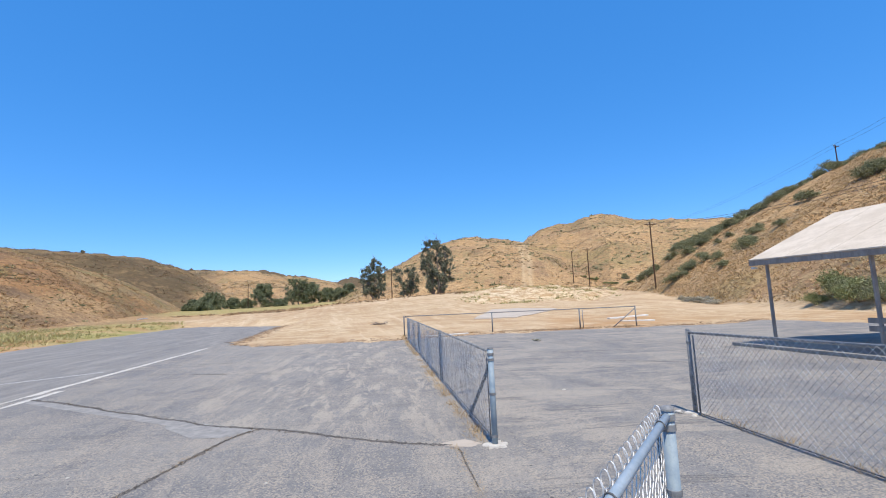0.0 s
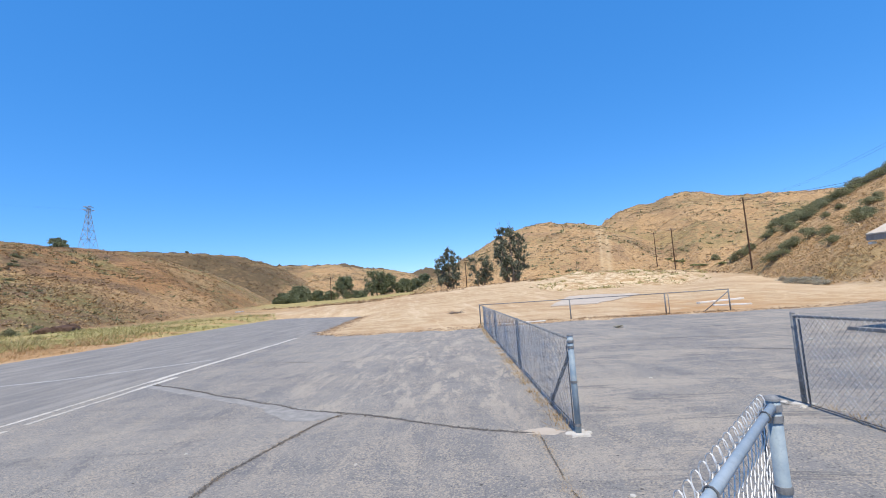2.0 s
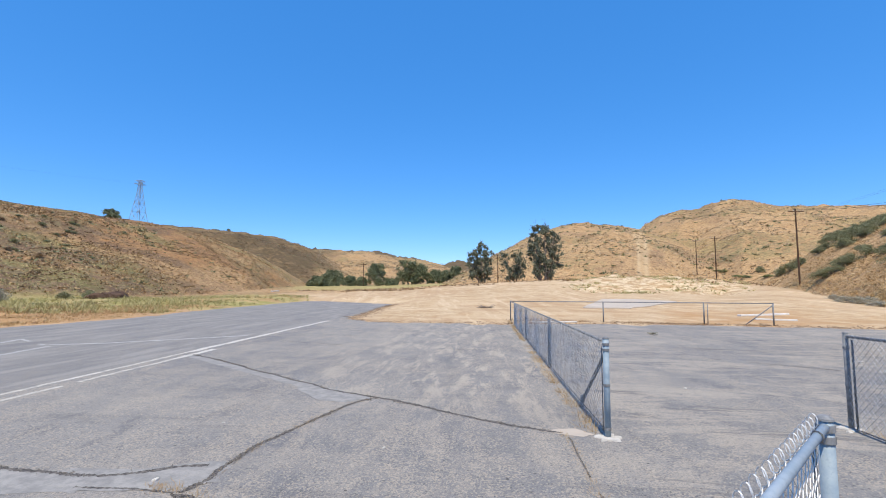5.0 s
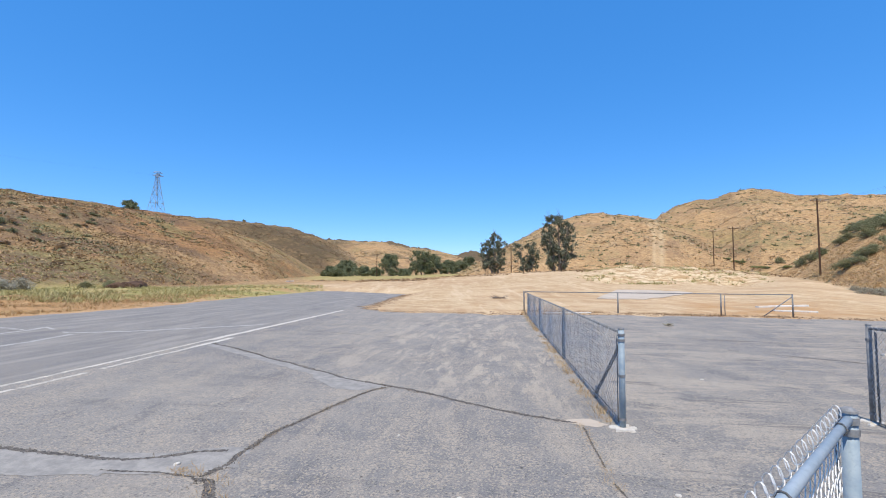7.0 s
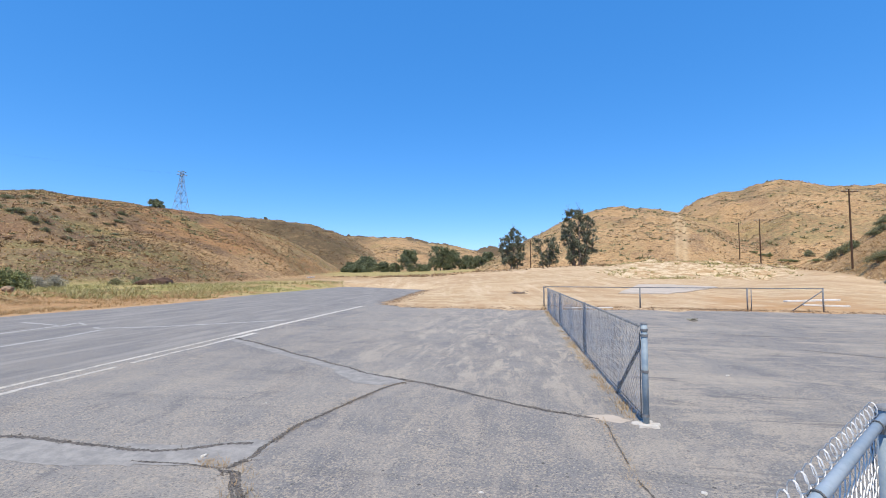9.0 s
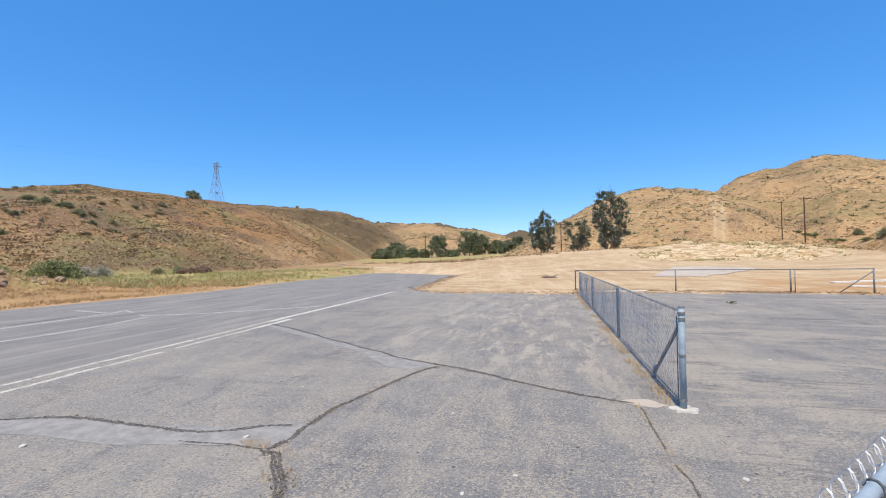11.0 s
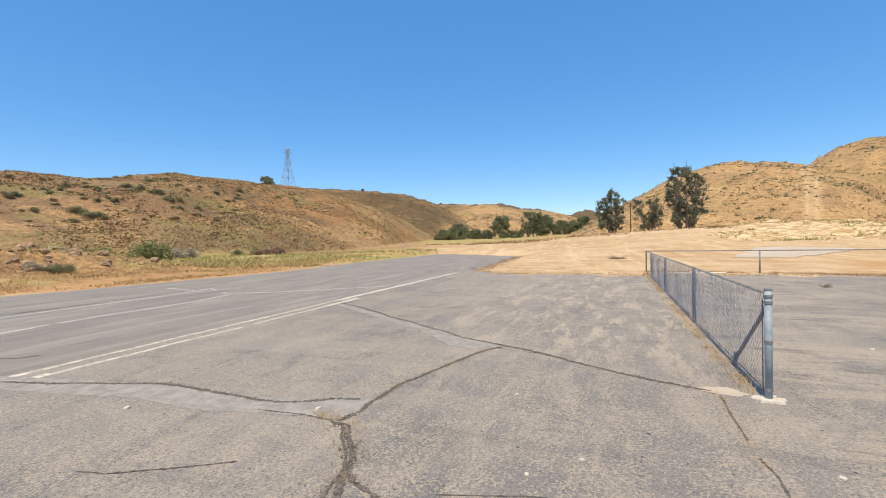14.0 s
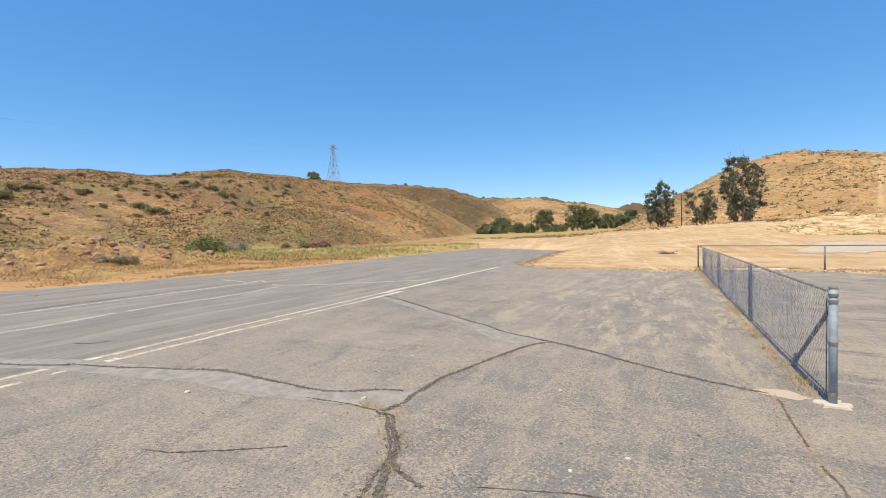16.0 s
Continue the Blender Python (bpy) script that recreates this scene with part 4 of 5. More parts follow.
def tree(name, label, at, h, w, material, seed, trunk_part=0.25, lean=0.0, leaf=0.3, clumps=70, group="", tops=()):
    rng = np.random.default_rng(seed)
    z = height(*at) - 0.1
    t = thing(name, label, "tree", (at[0], at[1], z), group)
    bm = bmesh.new()
    tips = []
    stems = len(tops) or (2 if trunk_part < 0.3 else 1)
    for s in range(stems):
        a0 = rng.uniform(0, math.tau)
        base = Vector((0.25 * s * math.cos(a0), 0.25 * s * math.sin(a0), 0))
        top = Vector((rng.uniform(-0.12, 0.12) * w + lean, rng.uniform(-0.12, 0.12) * w, h * rng.uniform(0.75, 0.9)))
        if tops:
            base, top = Vector((tops[s][0] * 0.3, 0.3 * s, 0)), Vector((tops[s][0], rng.uniform(-0.8, 0.8), tops[s][1]))
        prev, n = base, 6
        for k in range(1, n + 1):
            f = k / n
            p = base.lerp(top, f) + Vector((rng.normal(0, 0.02) * h, rng.normal(0, 0.02) * h, 0)) * (k < n)
            r0, r1 = 0.022 * h * (1.05 - (k - 1) / n), 0.022 * h * (1.05 - f)
            add_tube(bm, prev, p, r0, r1, 7, False)
            if f > trunk_part:
                for b in range(3):
                    a = rng.uniform(0, math.tau)
                    reach = w * (0.32 if tops else 0.5) * rng.uniform(0.35, 0.95) * (1.15 - f * 0.75)
                    e = p + Vector((math.cos(a) * reach, math.sin(a) * reach, h * rng.uniform(-0.02, 0.16)))
                    add_tube(bm, p, e, r1 * 0.6 + 0.02, 0.02, 5, False)
                    tips += [e, p.lerp(e, 0.6)]
            prev = p
        tips.append(top)
    part("trunk", bm, BARK, t, "bare grey-brown trunk and limbs")
    tips = np.array([tuple(x) for x in tips])
    pick = tips[rng.integers(0, len(tips), clumps)] + rng.normal(0, 0.06 * w, (clumps, 3))
    fill = clumps // (6 if tops else 3)
    zf = rng.uniform(trunk_part * 0.6 + 0.06, 0.92, fill)
    wide = np.sqrt(np.clip(1 - ((zf - 0.42) / 0.58) ** 2, 0.05, 1)) * w * 0.46 * rng.uniform(0.1, 1.0, fill) ** 0.6
    af = rng.uniform(0, math.tau, fill)
    pick[:fill] = np.stack([wide * np.cos(af), wide * np.sin(af), zf * h], 1)
    top_z = h
    over = pick[:, 2] > top_z - 0.04 * h
    pick[over, 2] = top_z - rng.uniform(0.04, 0.12, over.sum()) * h
    pick[:, 2] = np.maximum(pick[:, 2], h * (trunk_part * 0.55 + 0.04))
    radii = w * rng.uniform(0.045, 0.115, clumps)
    V, F = leaf_cloud(pick, radii, 95, leaf * 0.8, rng, 1.1, 0.9)
    raw("crown", V, F, material, t)
    return t


def bush_mesh(name, seed, material, leaf=0.04, per=90, clumps=22, squash=0.85):
    rng = np.random.default_rng(seed)
    a = rng.uniform(0, math.tau, clumps)
    q = rng.uniform(0, 0.72, clumps)
    c = np.stack([q * np.cos(a), q * np.sin(a), (0.75 - 0.6 * q ** 1.5) * rng.uniform(0.4, 1.0, clumps)], 1)
    V, F = leaf_cloud(c, rng.uniform(0.2, 0.36, clumps), per, leaf, rng, squash, -0.4, 0.55, 0.5)
    V[:, 2] = np.maximum(V[:, 2], 0.0)
    return V, F


BUSHES = {}


def bush(name, label, at, r, material, seed, tall=1.0, group="", leaf=0.033):
    """A shrub of radius r: stems and a leafy head, shared between alike ones."""
    key = (name, seed % 4, material.name, leaf)
    m = pose(at[0], at[1], height(*at) - 0.05 * r, 0, 0, (seed * 77) % 360)
    if key not in BUSHES:
        b = thing(name, label, "shrub", (0, 0, 0), group)
        V, F = bush_mesh(name, seed % 4 + 50, material, leaf, 190 if leaf > 0.03 else 240)
        raw("foliage", V, F, material, b)
        bm = bmesh.new()
        rng = random.Random(seed)
        for k in range(6):
            a = rng.uniform(0, math.tau)
            add_tube(bm, (0.06 * math.cos(a), 0.06 * math.sin(a), -0.08), (0.4 * math.cos(a), 0.4 * math.sin(a), 0.45), 0.03, 0.01, 5, False)
        part("stems", bm, BARK, b)
        BUSHES[key] = b
        b.matrix_basis = m
    else:
        b = copy_thing(BUSHES[key], m)
        b.scale = (1, 1, 1)
    b.scale = (r, r, r * tall)
    tagged(b, label)
    return b


def up_slope(az, el, near=24, far=420):
    """The first place of the land in that direction whose rise, from eye height, reaches el degrees."""
    r = np.arange(near, far, 0.5)
    a = radians(az)
    z, _ = land(-r * math.sin(a), r * math.cos(a))
    ok = np.nonzero((z - 1.58) / r >= math.tan(radians(el)))[0]
    k = r[ok[0]] if len(ok) else r[int(np.argmax(z / r))]
    return polar(az, float(k))


# trees beyond the dirt lot
tree("eucalyptus_tree", "tall dark green eucalyptus with an open ragged crown", polar(6.1, 118), 14.4, 7.4, EUCALYPT, 11, 0.1, 0.0, 0.24, 210, tops=((-1.9, 13.6), (0.7, 13.9), (2.9, 11.2), (-2.6, 8.6), (3.6, 7.6)))
tree("eucalyptus_tree", "small grey-green tree with a sparse crown and bare stems", polar(9.7, 117), 7.4, 7.4, EUCALYPT, 12, 0.16, 0.0, 0.2, 90, tops=((-1.8, 6.9), (0.4, 7.0), (2.2, 5.6)))
tree("eucalyptus_tree", "slim dark green tree with an uneven stepped crown", polar(13.5, 117), 10.6, 7.0, EUCALYPT, 13, 0.06, 0.2, 0.22, 130, tops=((0.2, 10.2), (-1.8, 6.6), (1.7, 7.6)))
ROW = [(33.4, 195, 3.8, 7, 41), (31.3, 198, 6.6, 11, 42), (29.2, 200, 4.0, 7, 43), (26.2, 205, 9.6, 11, 44), (27.9, 196, 3.6, 6, 45), (24.4, 200, 2.6, 6, 46), (22.4, 205, 10.6, 12, 47),
       (20.9, 207, 9.0, 11, 48), (19.2, 212, 6.0, 10, 49), (17.8, 216, 5.4, 9, 50), (16.7, 222, 5.0, 8, 52), (32.5, 190, 3.0, 8, 53)]
for k, (az, r, h, w, seed) in enumerate(ROW):
    tree("valley_tree", ("broad dark green round tree" if h > 10 else "low dark green bushy tree") + " in the valley row", polar(az, r), h, w, WILLOW, seed, 0.05, 0.0, 0.36, 100, "row of valley trees")
tree("hilltop_tree", "small round dark tree on the hill crest", polar(53.7, 184), 3.6, 6.4, WILLOW, 61, 0.05, 0.0, 0.28, 50)
tree("hilltop_tree", "small round dark tree on the hill crest", polar(82.3, 158), 3.0, 5.5, WILLOW, 62, 0.05, 0.0, 0.28, 40)
tree("hilltop_tree", "tiny lone tree on the far ridge", polar(42.9, 446), 2.6, 3.6, WILLOW, 63, 0.1, 0.0, 0.4, 25)

# shrubs on the slope beside the lot: direction, rise, radius
SLOPE = [(-38.2, 9.7, 2.1), (-38.9, 10.0, 1.7), (-37.8, 9.6, 1.3), (-33.4, 8.3, 1.9), (-33.0, 8.5, 1.2), (-27.8, 4.2, 1.9), (-28.4, 4.6, 1.3), (-28.8, 5.7, 1.6), (-29.2, 6.1, 1.1), (-25.3, 3.3, 1.4), (-25.7, 2.5, 1.3),
         (-23.8, 3.7, 1.3), (-24.2, 3.3, 1.2), (-22.8, 2.6, 1.5), (-22.2, 2.2, 1.5), (-21.6, 1.7, 1.5), (-20.8, 1.2, 1.5), (-21.2, 4.0, 1.6), (-20.6, 3.6, 1.4), (-18.4, 2.0, 1.9), (-17.6, 1.6, 1.6),
         (-15.9, 1.9, 1.9), (-23.4, 5.3, 1.4), (-22.7, 4.8, 1.5), (-31.0, 6.2, 1.2), (-19.2, 2.6, 1.7), (-34.8, -1.0, 1.8), (-35.5, -1.0, 1.4), (-36.4, -1.4, 1.7), (-37.4, -1.2, 1.6), (-33.1, -1.6, 1.0),
         (-38.1, -1.7, 1.3), (-26.5, 5.6, 1.0), (-25.4, 5.0, 0.9), (-40.7, 9.0, 2.0), (-41.7, 10.5, 2.0)]
rng0 = random.Random(9)
for k, (az, el, r) in enumerate(SLOPE):
    bush("sagebrush", "rounded grey-green sagebrush on the dry slope" if el > 0 else "loose green shrub at the foot of the dry slope", up_slope(az, el, 30), r * 1.2, SAGE if el > 0 or k % 2 else FRESH, k, rng0.uniform(0.8, 1.15), "shrubs on the dry slope", 0.033 if el > 0 else 0.026)
for k in range(170):
    az = -21.5 - 20.5 * k / 169 + rng0.uniform(-0.4, 0.4)
    crest, el = float(knots(az, HILLS["right"], 2)), float(knots(az, HILLS["right"], 3))
    bush("sagebrush", "rounded green sagebrush along the slope's crest", polar(az, crest - 2 - 26 * rng0.uniform(0, 1) ** 1.5), rng0.uniform(1.5, 2.7), SAGE, k, rng0.uniform(0.75, 1.05), "shrubs on the dry slope")
for k, (az, el) in enumerate(((-22.3, -1.0), (-23.2, -1.1), (-24.1, -1.1), (-24.7, -1.3), (-21.5, -0.7))):
    bush("grey_brush", "low ash-grey brush at the edge of the dirt", up_slope(az, el, 30), rng0.uniform(0.9, 1.3), GREYBRUSH, k, 0.7, "grey brush by the dirt")
for k, (az, el, r) in enumerate(((-12.1, 2.1, 2.2), (-12.8, 2.0, 2.6), (-14.6, 1.4, 2.4), (-14.0, 1.5, 2.2), (-16.5, 1.4, 1.8), (-11.5, 2.4, 2.0))):
    bush("green_brush", "yellow-green brush below the pole line", up_slope(az, el, 60), r, FRESH, k, 0.45, "brush below the poles")
# shrubs on the near verge and the left hill
for k, (az, r, q, mat) in enumerate(((65.3, 52, 2.1, FRESH), (64.4, 53, 1.6, FRESH), (66.3, 52.5, 1.6, FRESH), (70.3, 54, 1.8, FRESH), (71.2, 55, 1.4, FRESH), (69.3, 53, 1.5, FRESH), (73.4, 57, 1.8, GREYBRUSH), (72.6, 57, 1.5, FRESH), (63.0, 60, 1.3, GREYBRUSH), (61.7, 62, 1.4, GREYBRUSH),
                                     (74.6, 33, 0.45, GREYBRUSH), (73.2, 33, 0.5, SAGE), (71.9, 33, 0.45, SAGE), (55.0, 70, 1.0, SAGE), (57.0, 66, 0.9, SAGE))):
    bush("verge_shrub", "leafy green shrub beside the dry verge" if mat is FRESH else "greyish shrub beside the dry verge", polar(az, r), q * 1.2, mat, k, 0.95, "shrubs on the verge", 0.028)
for k, (az, el, q) in enumerate(((80.9, 5.0, 1.9), (81.6, 4.2, 2.0), (79.7, 5.1, 1.5), (82.3, 3.4, 1.8), (75.6, 4.9, 1.3), (73.2, 5.3, 1.1), (68.2, 4.7, 1.2), (70.0, 3.1, 2.0), (71.2, 3.5, 1.9), (66.0, 6.0, 1.8), (67.2, 6.2, 1.6), (64.6, 5.7, 1.5), (63.4, 4.9, 1.4), (69.6, 5.9, 1.2), (72.0, 6.1, 1.2),
                                    (59.0, 5.9, 1.1), (57.0, 5.4, 1.0), (60.8, 4.2, 1.0), (77.5, 6.2, 1.3), (65.2, 6.9, 1.6), (63.8, 7.1, 1.4), (52.6, 5.6, 1.1), (51.2, 5.9, 1.0))):
    bush("hill_shrub", "dark olive shrub on the burnt-orange hillside", up_slope(az, el, 60, 250), q, SAGE, k, 0.75, "shrubs on the brown hill")


for k in range(95):
    az = rng0.uniform(55, 86)
    el = float(knots(az, HILLS["left"], 3)) * rng0.uniform(0.25, 1.0) ** 0.7
    bush("hill_shrub", "small dark olive shrub on the burnt-orange hillside", up_slope(az, el, 60, 250), rng0.uniform(0.5, 1.25), SAGE if k % 3 else SCRUB, k, rng0.uniform(0.55, 0.8), "shrubs on the brown hill")


def strew(name, material, label, count, choose, spread, blades, size, seed, up=1.0, category="scrub"):
    """Many small tufts on the land, as one mesh."""
    rng = np.random.default_rng(seed)
    x, y, s = choose(rng, count)
    z = land(x, y)[0]
    s = s * rng.uniform(0.6, 1.5, len(x))
    n = len(x)
    c = np.repeat(np.stack([x, y, z], 1), blades, 0)
    q = np.repeat(s, blades)[:, None]
    d = rng.normal(size=(n * blades, 3))
    d[:, 2] = np.abs(d[:, 2]) * up + 0.15
    d /= np.linalg.norm(d, axis=1)[:, None]
    root = c + d * [1, 1, 0.15] * q * spread * rng.uniform(0, 1, (n * blades, 1))
    side = np.cross(d, rng.normal(size=d.shape))
    side /= np.linalg.norm(side, axis=1)[:, None] + 1e-9
    V = np.stack([root - side * q * size - [0, 0, 0.02], root + side * q * size - [0, 0, 0.02], root + d * q * rng.uniform(0.5, 1.0, (n * blades, 1))], 1).reshape(-1, 3)
    F = np.arange(n * blades)[:, None] * 3 + np.arange(3)[None]
    ob = raw(name, V, F, material)
    return tagged(ob, label, category, kind="stuff")


def in_fan(az0, az1, r0, r1, size, power=1.0, where=None):
    def choose(rng, n):
        az = np.radians(rng.uniform(az0, az1, n))
        r = r0 + (r1 - r0) * rng.uniform(0, 1, n) ** power
        x, y = -r * np.sin(az), r * np.cos(az)
        ok = edge_distance(x, y) < -0.5
        if where:
            ok &= where(x, y, r, np.degrees(az), land(x, y)[1], rng)
        return x[ok], y[ok], np.full(ok.sum(), size)
    return choose


def patchy(scale, seed, lo=0.0):
    return lambda x, y, r, az, up, rng: (fbm(x / scale, y / scale, 3, seed) + rng.uniform(-0.25, 0.25, len(x)) > lo)


def on_hill(scale, seed, lo=0.0, least=0.02):
    f = patchy(scale, seed, lo)
    return lambda x, y, r, az, up, rng: f(x, y, r, az, up, rng) & (up > least)


strew("dry_grass", STRAW, "tufts of dry straw-coloured grass on the verge", 22000, in_fan(34, 94, 21, 46, 0.17, 0.8, patchy(3, 81, 0.0)), 0.9, 7, 0.07, 1, 0.8, "grass")
strew("green_grass", STRAW_GREEN, "half-green weeds and grass on the verge", 12000, in_fan(34, 94, 36, 80, 0.34, 1.0, patchy(6, 82, -0.05)), 0.7, 7, 0.08, 2, 1.0, "grass")
strew("hill_scrub", SCRUB, "low brown scrub scattered over the brown hill", 27000, in_fan(38, 94, 66, 205, 0.34, 0.8, on_hill(9, 83, -0.06)), 1.2, 6, 0.30, 3, 0.4)
strew("dry_grass", STRAW, "golden dry grass tufts over the brown hill", 26000, in_fan(33, 94, 64, 205, 0.34, 0.8, on_hill(14, 183, -0.05)), 1.1, 6, 0.26, 13, 0.45, "grass")
strew("hill_scrub", PALE_SCRUB, "low tan scrub scattered over the middle hill", 20000, in_fan(-26, 18, 130, 430, 0.62, 0.8, on_hill(14, 84, 0.0)), 1.3, 7, 0.28, 4, 0.45)
strew("hill_scrub", SAGE, "olive scrub scattered over the valley hills", 9000, in_fan(14, 94, 90, 450, 0.6, 0.9, on_hill(22, 85, 0.08)), 1.2, 8, 0.22, 5, 0.6)
strew("hill_scrub", SCRUB, "brown scrub over the dark hill behind the valley", 9000, in_fan(29, 54, 262, 455, 0.75, 0.9, on_hill(24, 187, -0.02)), 1.3, 6, 0.28, 17, 0.5)
strew("hill_scrub", PALE_SCRUB, "tan scrub over the hills at the valley's end", 12000, in_fan(10, 33, 300, 640, 1.1, 0.9, on_hill(30, 185, -0.05)), 1.3, 6, 0.26, 15, 0.6)
strew("hill_scrub", SAGE, "olive scrub scattered over the back hill", 3200, in_fan(-26, 12, 150, 440, 0.95, 0.9, on_hill(26, 86, 0.14)), 0.9, 8, 0.24, 6, 0.6)
strew("dry_grass", STRAW, "tufts of dry grass on the near slope", 32000, in_fan(-44, -13, 36, 140, 0.26, 0.75, on_hill(7, 87, -0.15)), 1.0, 7, 0.14, 7, 0.7, "grass")
strew("hill_scrub", PALE_SCRUB, "low tan scrub on the near slope", 6000, in_fan(-44, -13, 38, 140, 0.3, 0.8, on_hill(6, 88, 0.08)), 1.0, 8, 0.2, 8, 0.7)
strew("hill_scrub", SCRUB, "dry weeds along the far edge of the dirt lot", 1500, in_fan(-28, 36, 96, 122, 0.5, 1.0, patchy(9, 89, 0.05)), 0.8, 7, 0.15, 9, 0.8)


def along(pts, n, seed, wide, size, side=0.0):
    def choose(rng, count):
        p = np.array(pts, float)
        d = np.append(0, np.cumsum(np.hypot(*np.diff(p, axis=0).T)))
        s = rng.uniform(0, d[-1], count)
        x, y = np.interp(s, d, p[:, 0]), np.interp(s, d, p[:, 1])
        keep = vnoise(s * 2.6, s * 0 + seed, seed) > -0.22
        x = x + rng.normal(side, wide, count)
        y = y + rng.normal(0, wide, count)
        return x[keep], y[keep], np.full(keep.sum(), size)
    return choose


def weeds(pts, n, seed, wide, size, label, material=STRAW, side=0.0):
    ob = strew("dry_weeds", material, label, n, along(pts, n, seed, wide, size, side), 0.9, 6, 0.035, seed, 0.8, "weeds")
    me = ob.data
    co = np.zeros(len(me.vertices) * 3)
    me.vertices.foreach_get("co", co)
    co = co.reshape(-1, 3)
    inside = edge_distance(co[:, 0], co[:, 1]) > 0.9
    co[inside, 2] += 0.075
    me.vertices.foreach_set("co", co.reshape(-1))
    return ob


weeds([(0.05, 5.5), (-4.4, 24.8)], 800, 91, 0.04, 0.08, "dry orange weeds along the foot of the fence", side=-0.03)
weeds([(2.9, 6.6), (4.5, -1.5)], 300, 92, 0.04, 0.09, "dry weeds along the foot of the fence")
weeds(CRACK_NEAR, 80, 93, 0.09, 0.06, "dry weed stalks growing in a wide crack")
weeds([(-1.9, 2.2), (-2.3, 2.1), (-2.45, 2.35)], 130, 94, 0.05, 0.07, "dry weed stalks growing in a side crack")
weeds(CRACK_BEND, 120, 95, 0.025, 0.035, "sparse dry weeds in a crack")
weeds(CRACK_EAST, 170, 96, 0.035, 0.04, "sparse dry weeds in a thin crack")
weeds([(-4.4, 24.7), (0.4, 25.1), (8, 25.5)], 900, 97, 0.16, 0.13, "dry weeds along the rail fence", SCRUB)
for k, (line, n, wide) in enumerate(((CRACK_NEAR, 300, 0.05), (CRACK_BEND, 220, 0.022), (CRACK_WEST, 220, 0.022), (CRACK_LONG, 260, 0.028))):
    crumbs = strew("crumbs", CRUMB, "crumbled bits of asphalt along an open crack", n, along(line, n, 120 + k, wide, 0.02), 0.7, 4, 0.5, 120 + k, 0.5, "gravel")
    crumbs.location.z = 0.075
strew("dry_weeds", STRAW_GREEN, "yellow-green weeds on the pale dirt bank", 1300, in_fan(-15, 4, 76, 112, 0.5, 1.0, patchy(7, 189, 0.08)), 0.8, 7, 0.12, 189, 0.8, "weeds")
weeds([(-3.35, 2.95), (-3.1, 2.95)], 40, 98, 0.03, 0.06, "dry weed tuft at a crack junction")


# ---------------------------------------------------------------- poles, wires, tower
def utility_pole(az, r, top_el, arm_turn, label, foot_el=None):
    x, y = polar(az, r) if foot_el is None else up_slope(az, foot_el, r)
    r = math.hypot(x, y)
    z = height(x, y)
    top = 1.58 + r * math.tan(radians(top_el))
    p = thing("utility_pole", label, "utility pole", (x, y, z), "utility poles")
    h = top - z
    part("pole", tube((0, 0, -0.3), (0, 0, h), 0.16, 0.11, 10), POLE_WOOD, p)
    d = Vector((math.cos(radians(arm_turn)), math.sin(radians(arm_turn)), 0))
    arm = part("crossarm", box(Matrix.Translation((0, 0, h - 0.45)) @ Matrix.Rotation(radians(arm_turn), 4, "Z") @ Matrix.Translation((0, -0.17, 0)), 2.6, 0.11, 0.13, 0.01), POLE_WOOD, p)
    for s in (-1.2, -0.5, 0.5, 1.2):
        part("insulator", tube(d * s + Vector((0.17 * d.y, -0.17 * d.x, h - 0.39)), d * s + Vector((0.17 * d.y, -0.17 * d.x, h - 0.18)), 0.06, 0.04, 8), CONCRETE, arm)
    bm = bmesh.new()
    for s in (-0.75, 0.75):
        add_tube(bm, d * s + Vector((0, 0, h - 0.5)), (0, 0, h - 1.1), 0.025, None, 5)
    part("arm_brace", bm, POLE_WOOD, p)
    return Vector((x, y, top - 0.2)), d


def sag_wire(a, b, sag, label, r=0.02):
    pts = [a.lerp(b, k / 20) - Vector((0, 0, sag * 4 * (k / 20) * (1 - k / 20))) for k in range(21)]
    tagged(wire_curve("power_wire", pts, r, CABLE), label, "power wire", "overhead wires")


P1, D1 = utility_pole(-19.05, 60, 8.05, 20, "tall dark brown wooden utility pole beside the dry slope", 0.6)
P2, D2 = utility_pole(-12.05, 135, 5.8, 20, "dark brown wooden utility pole below the back hill")
P3, D3 = utility_pole(-10.25, 188, 5.55, 20, "dark brown wooden utility pole below the back hill")
P4, D4 = utility_pole(11.5, 150, 4.4, 10, "plain brown wooden utility pole behind the trees")
P5, D5 = utility_pole(27.8, 190, 3.25, 10, "dark wooden utility pole among valley trees")
P6, D6 = utility_pole(-35.9, 147, 13.1, 30, "grey utility pole on the crest of the slope")
P0 = Vector((46, 19, 13.5))
for s in (-1.2, 1.2):
    sag_wire(P1 + D1 * s, P0 + Vector((0.5, 0.8, 0)) * s, 2.6, "dark overhead wire crossing in front of the slope", 0.022)
    sag_wire(P1 + D1 * s, P2 + D2 * s, 1.2, "dark overhead wire between two poles", 0.012)
    sag_wire(P2 + D2 * s, P3 + D3 * s, 1.0, "dark overhead wire between two poles", 0.012)
    sag_wire(P6 + D6 * s, Vector((*polar(-18, 430), 62)) + D6 * s, 6, "thin overhead wire leaving the slope's crest", 0.02)
    sag_wire(P6 + D6 * s, Vector((*polar(-48, 118), 42)) + D6 * s, 1.5, "thin overhead wire leaving the slope's crest", 0.02)
sag_wire(P4, P5 + Vector((0, 0, 3)), 3.0, "thin overhead wire across the valley", 0.02)


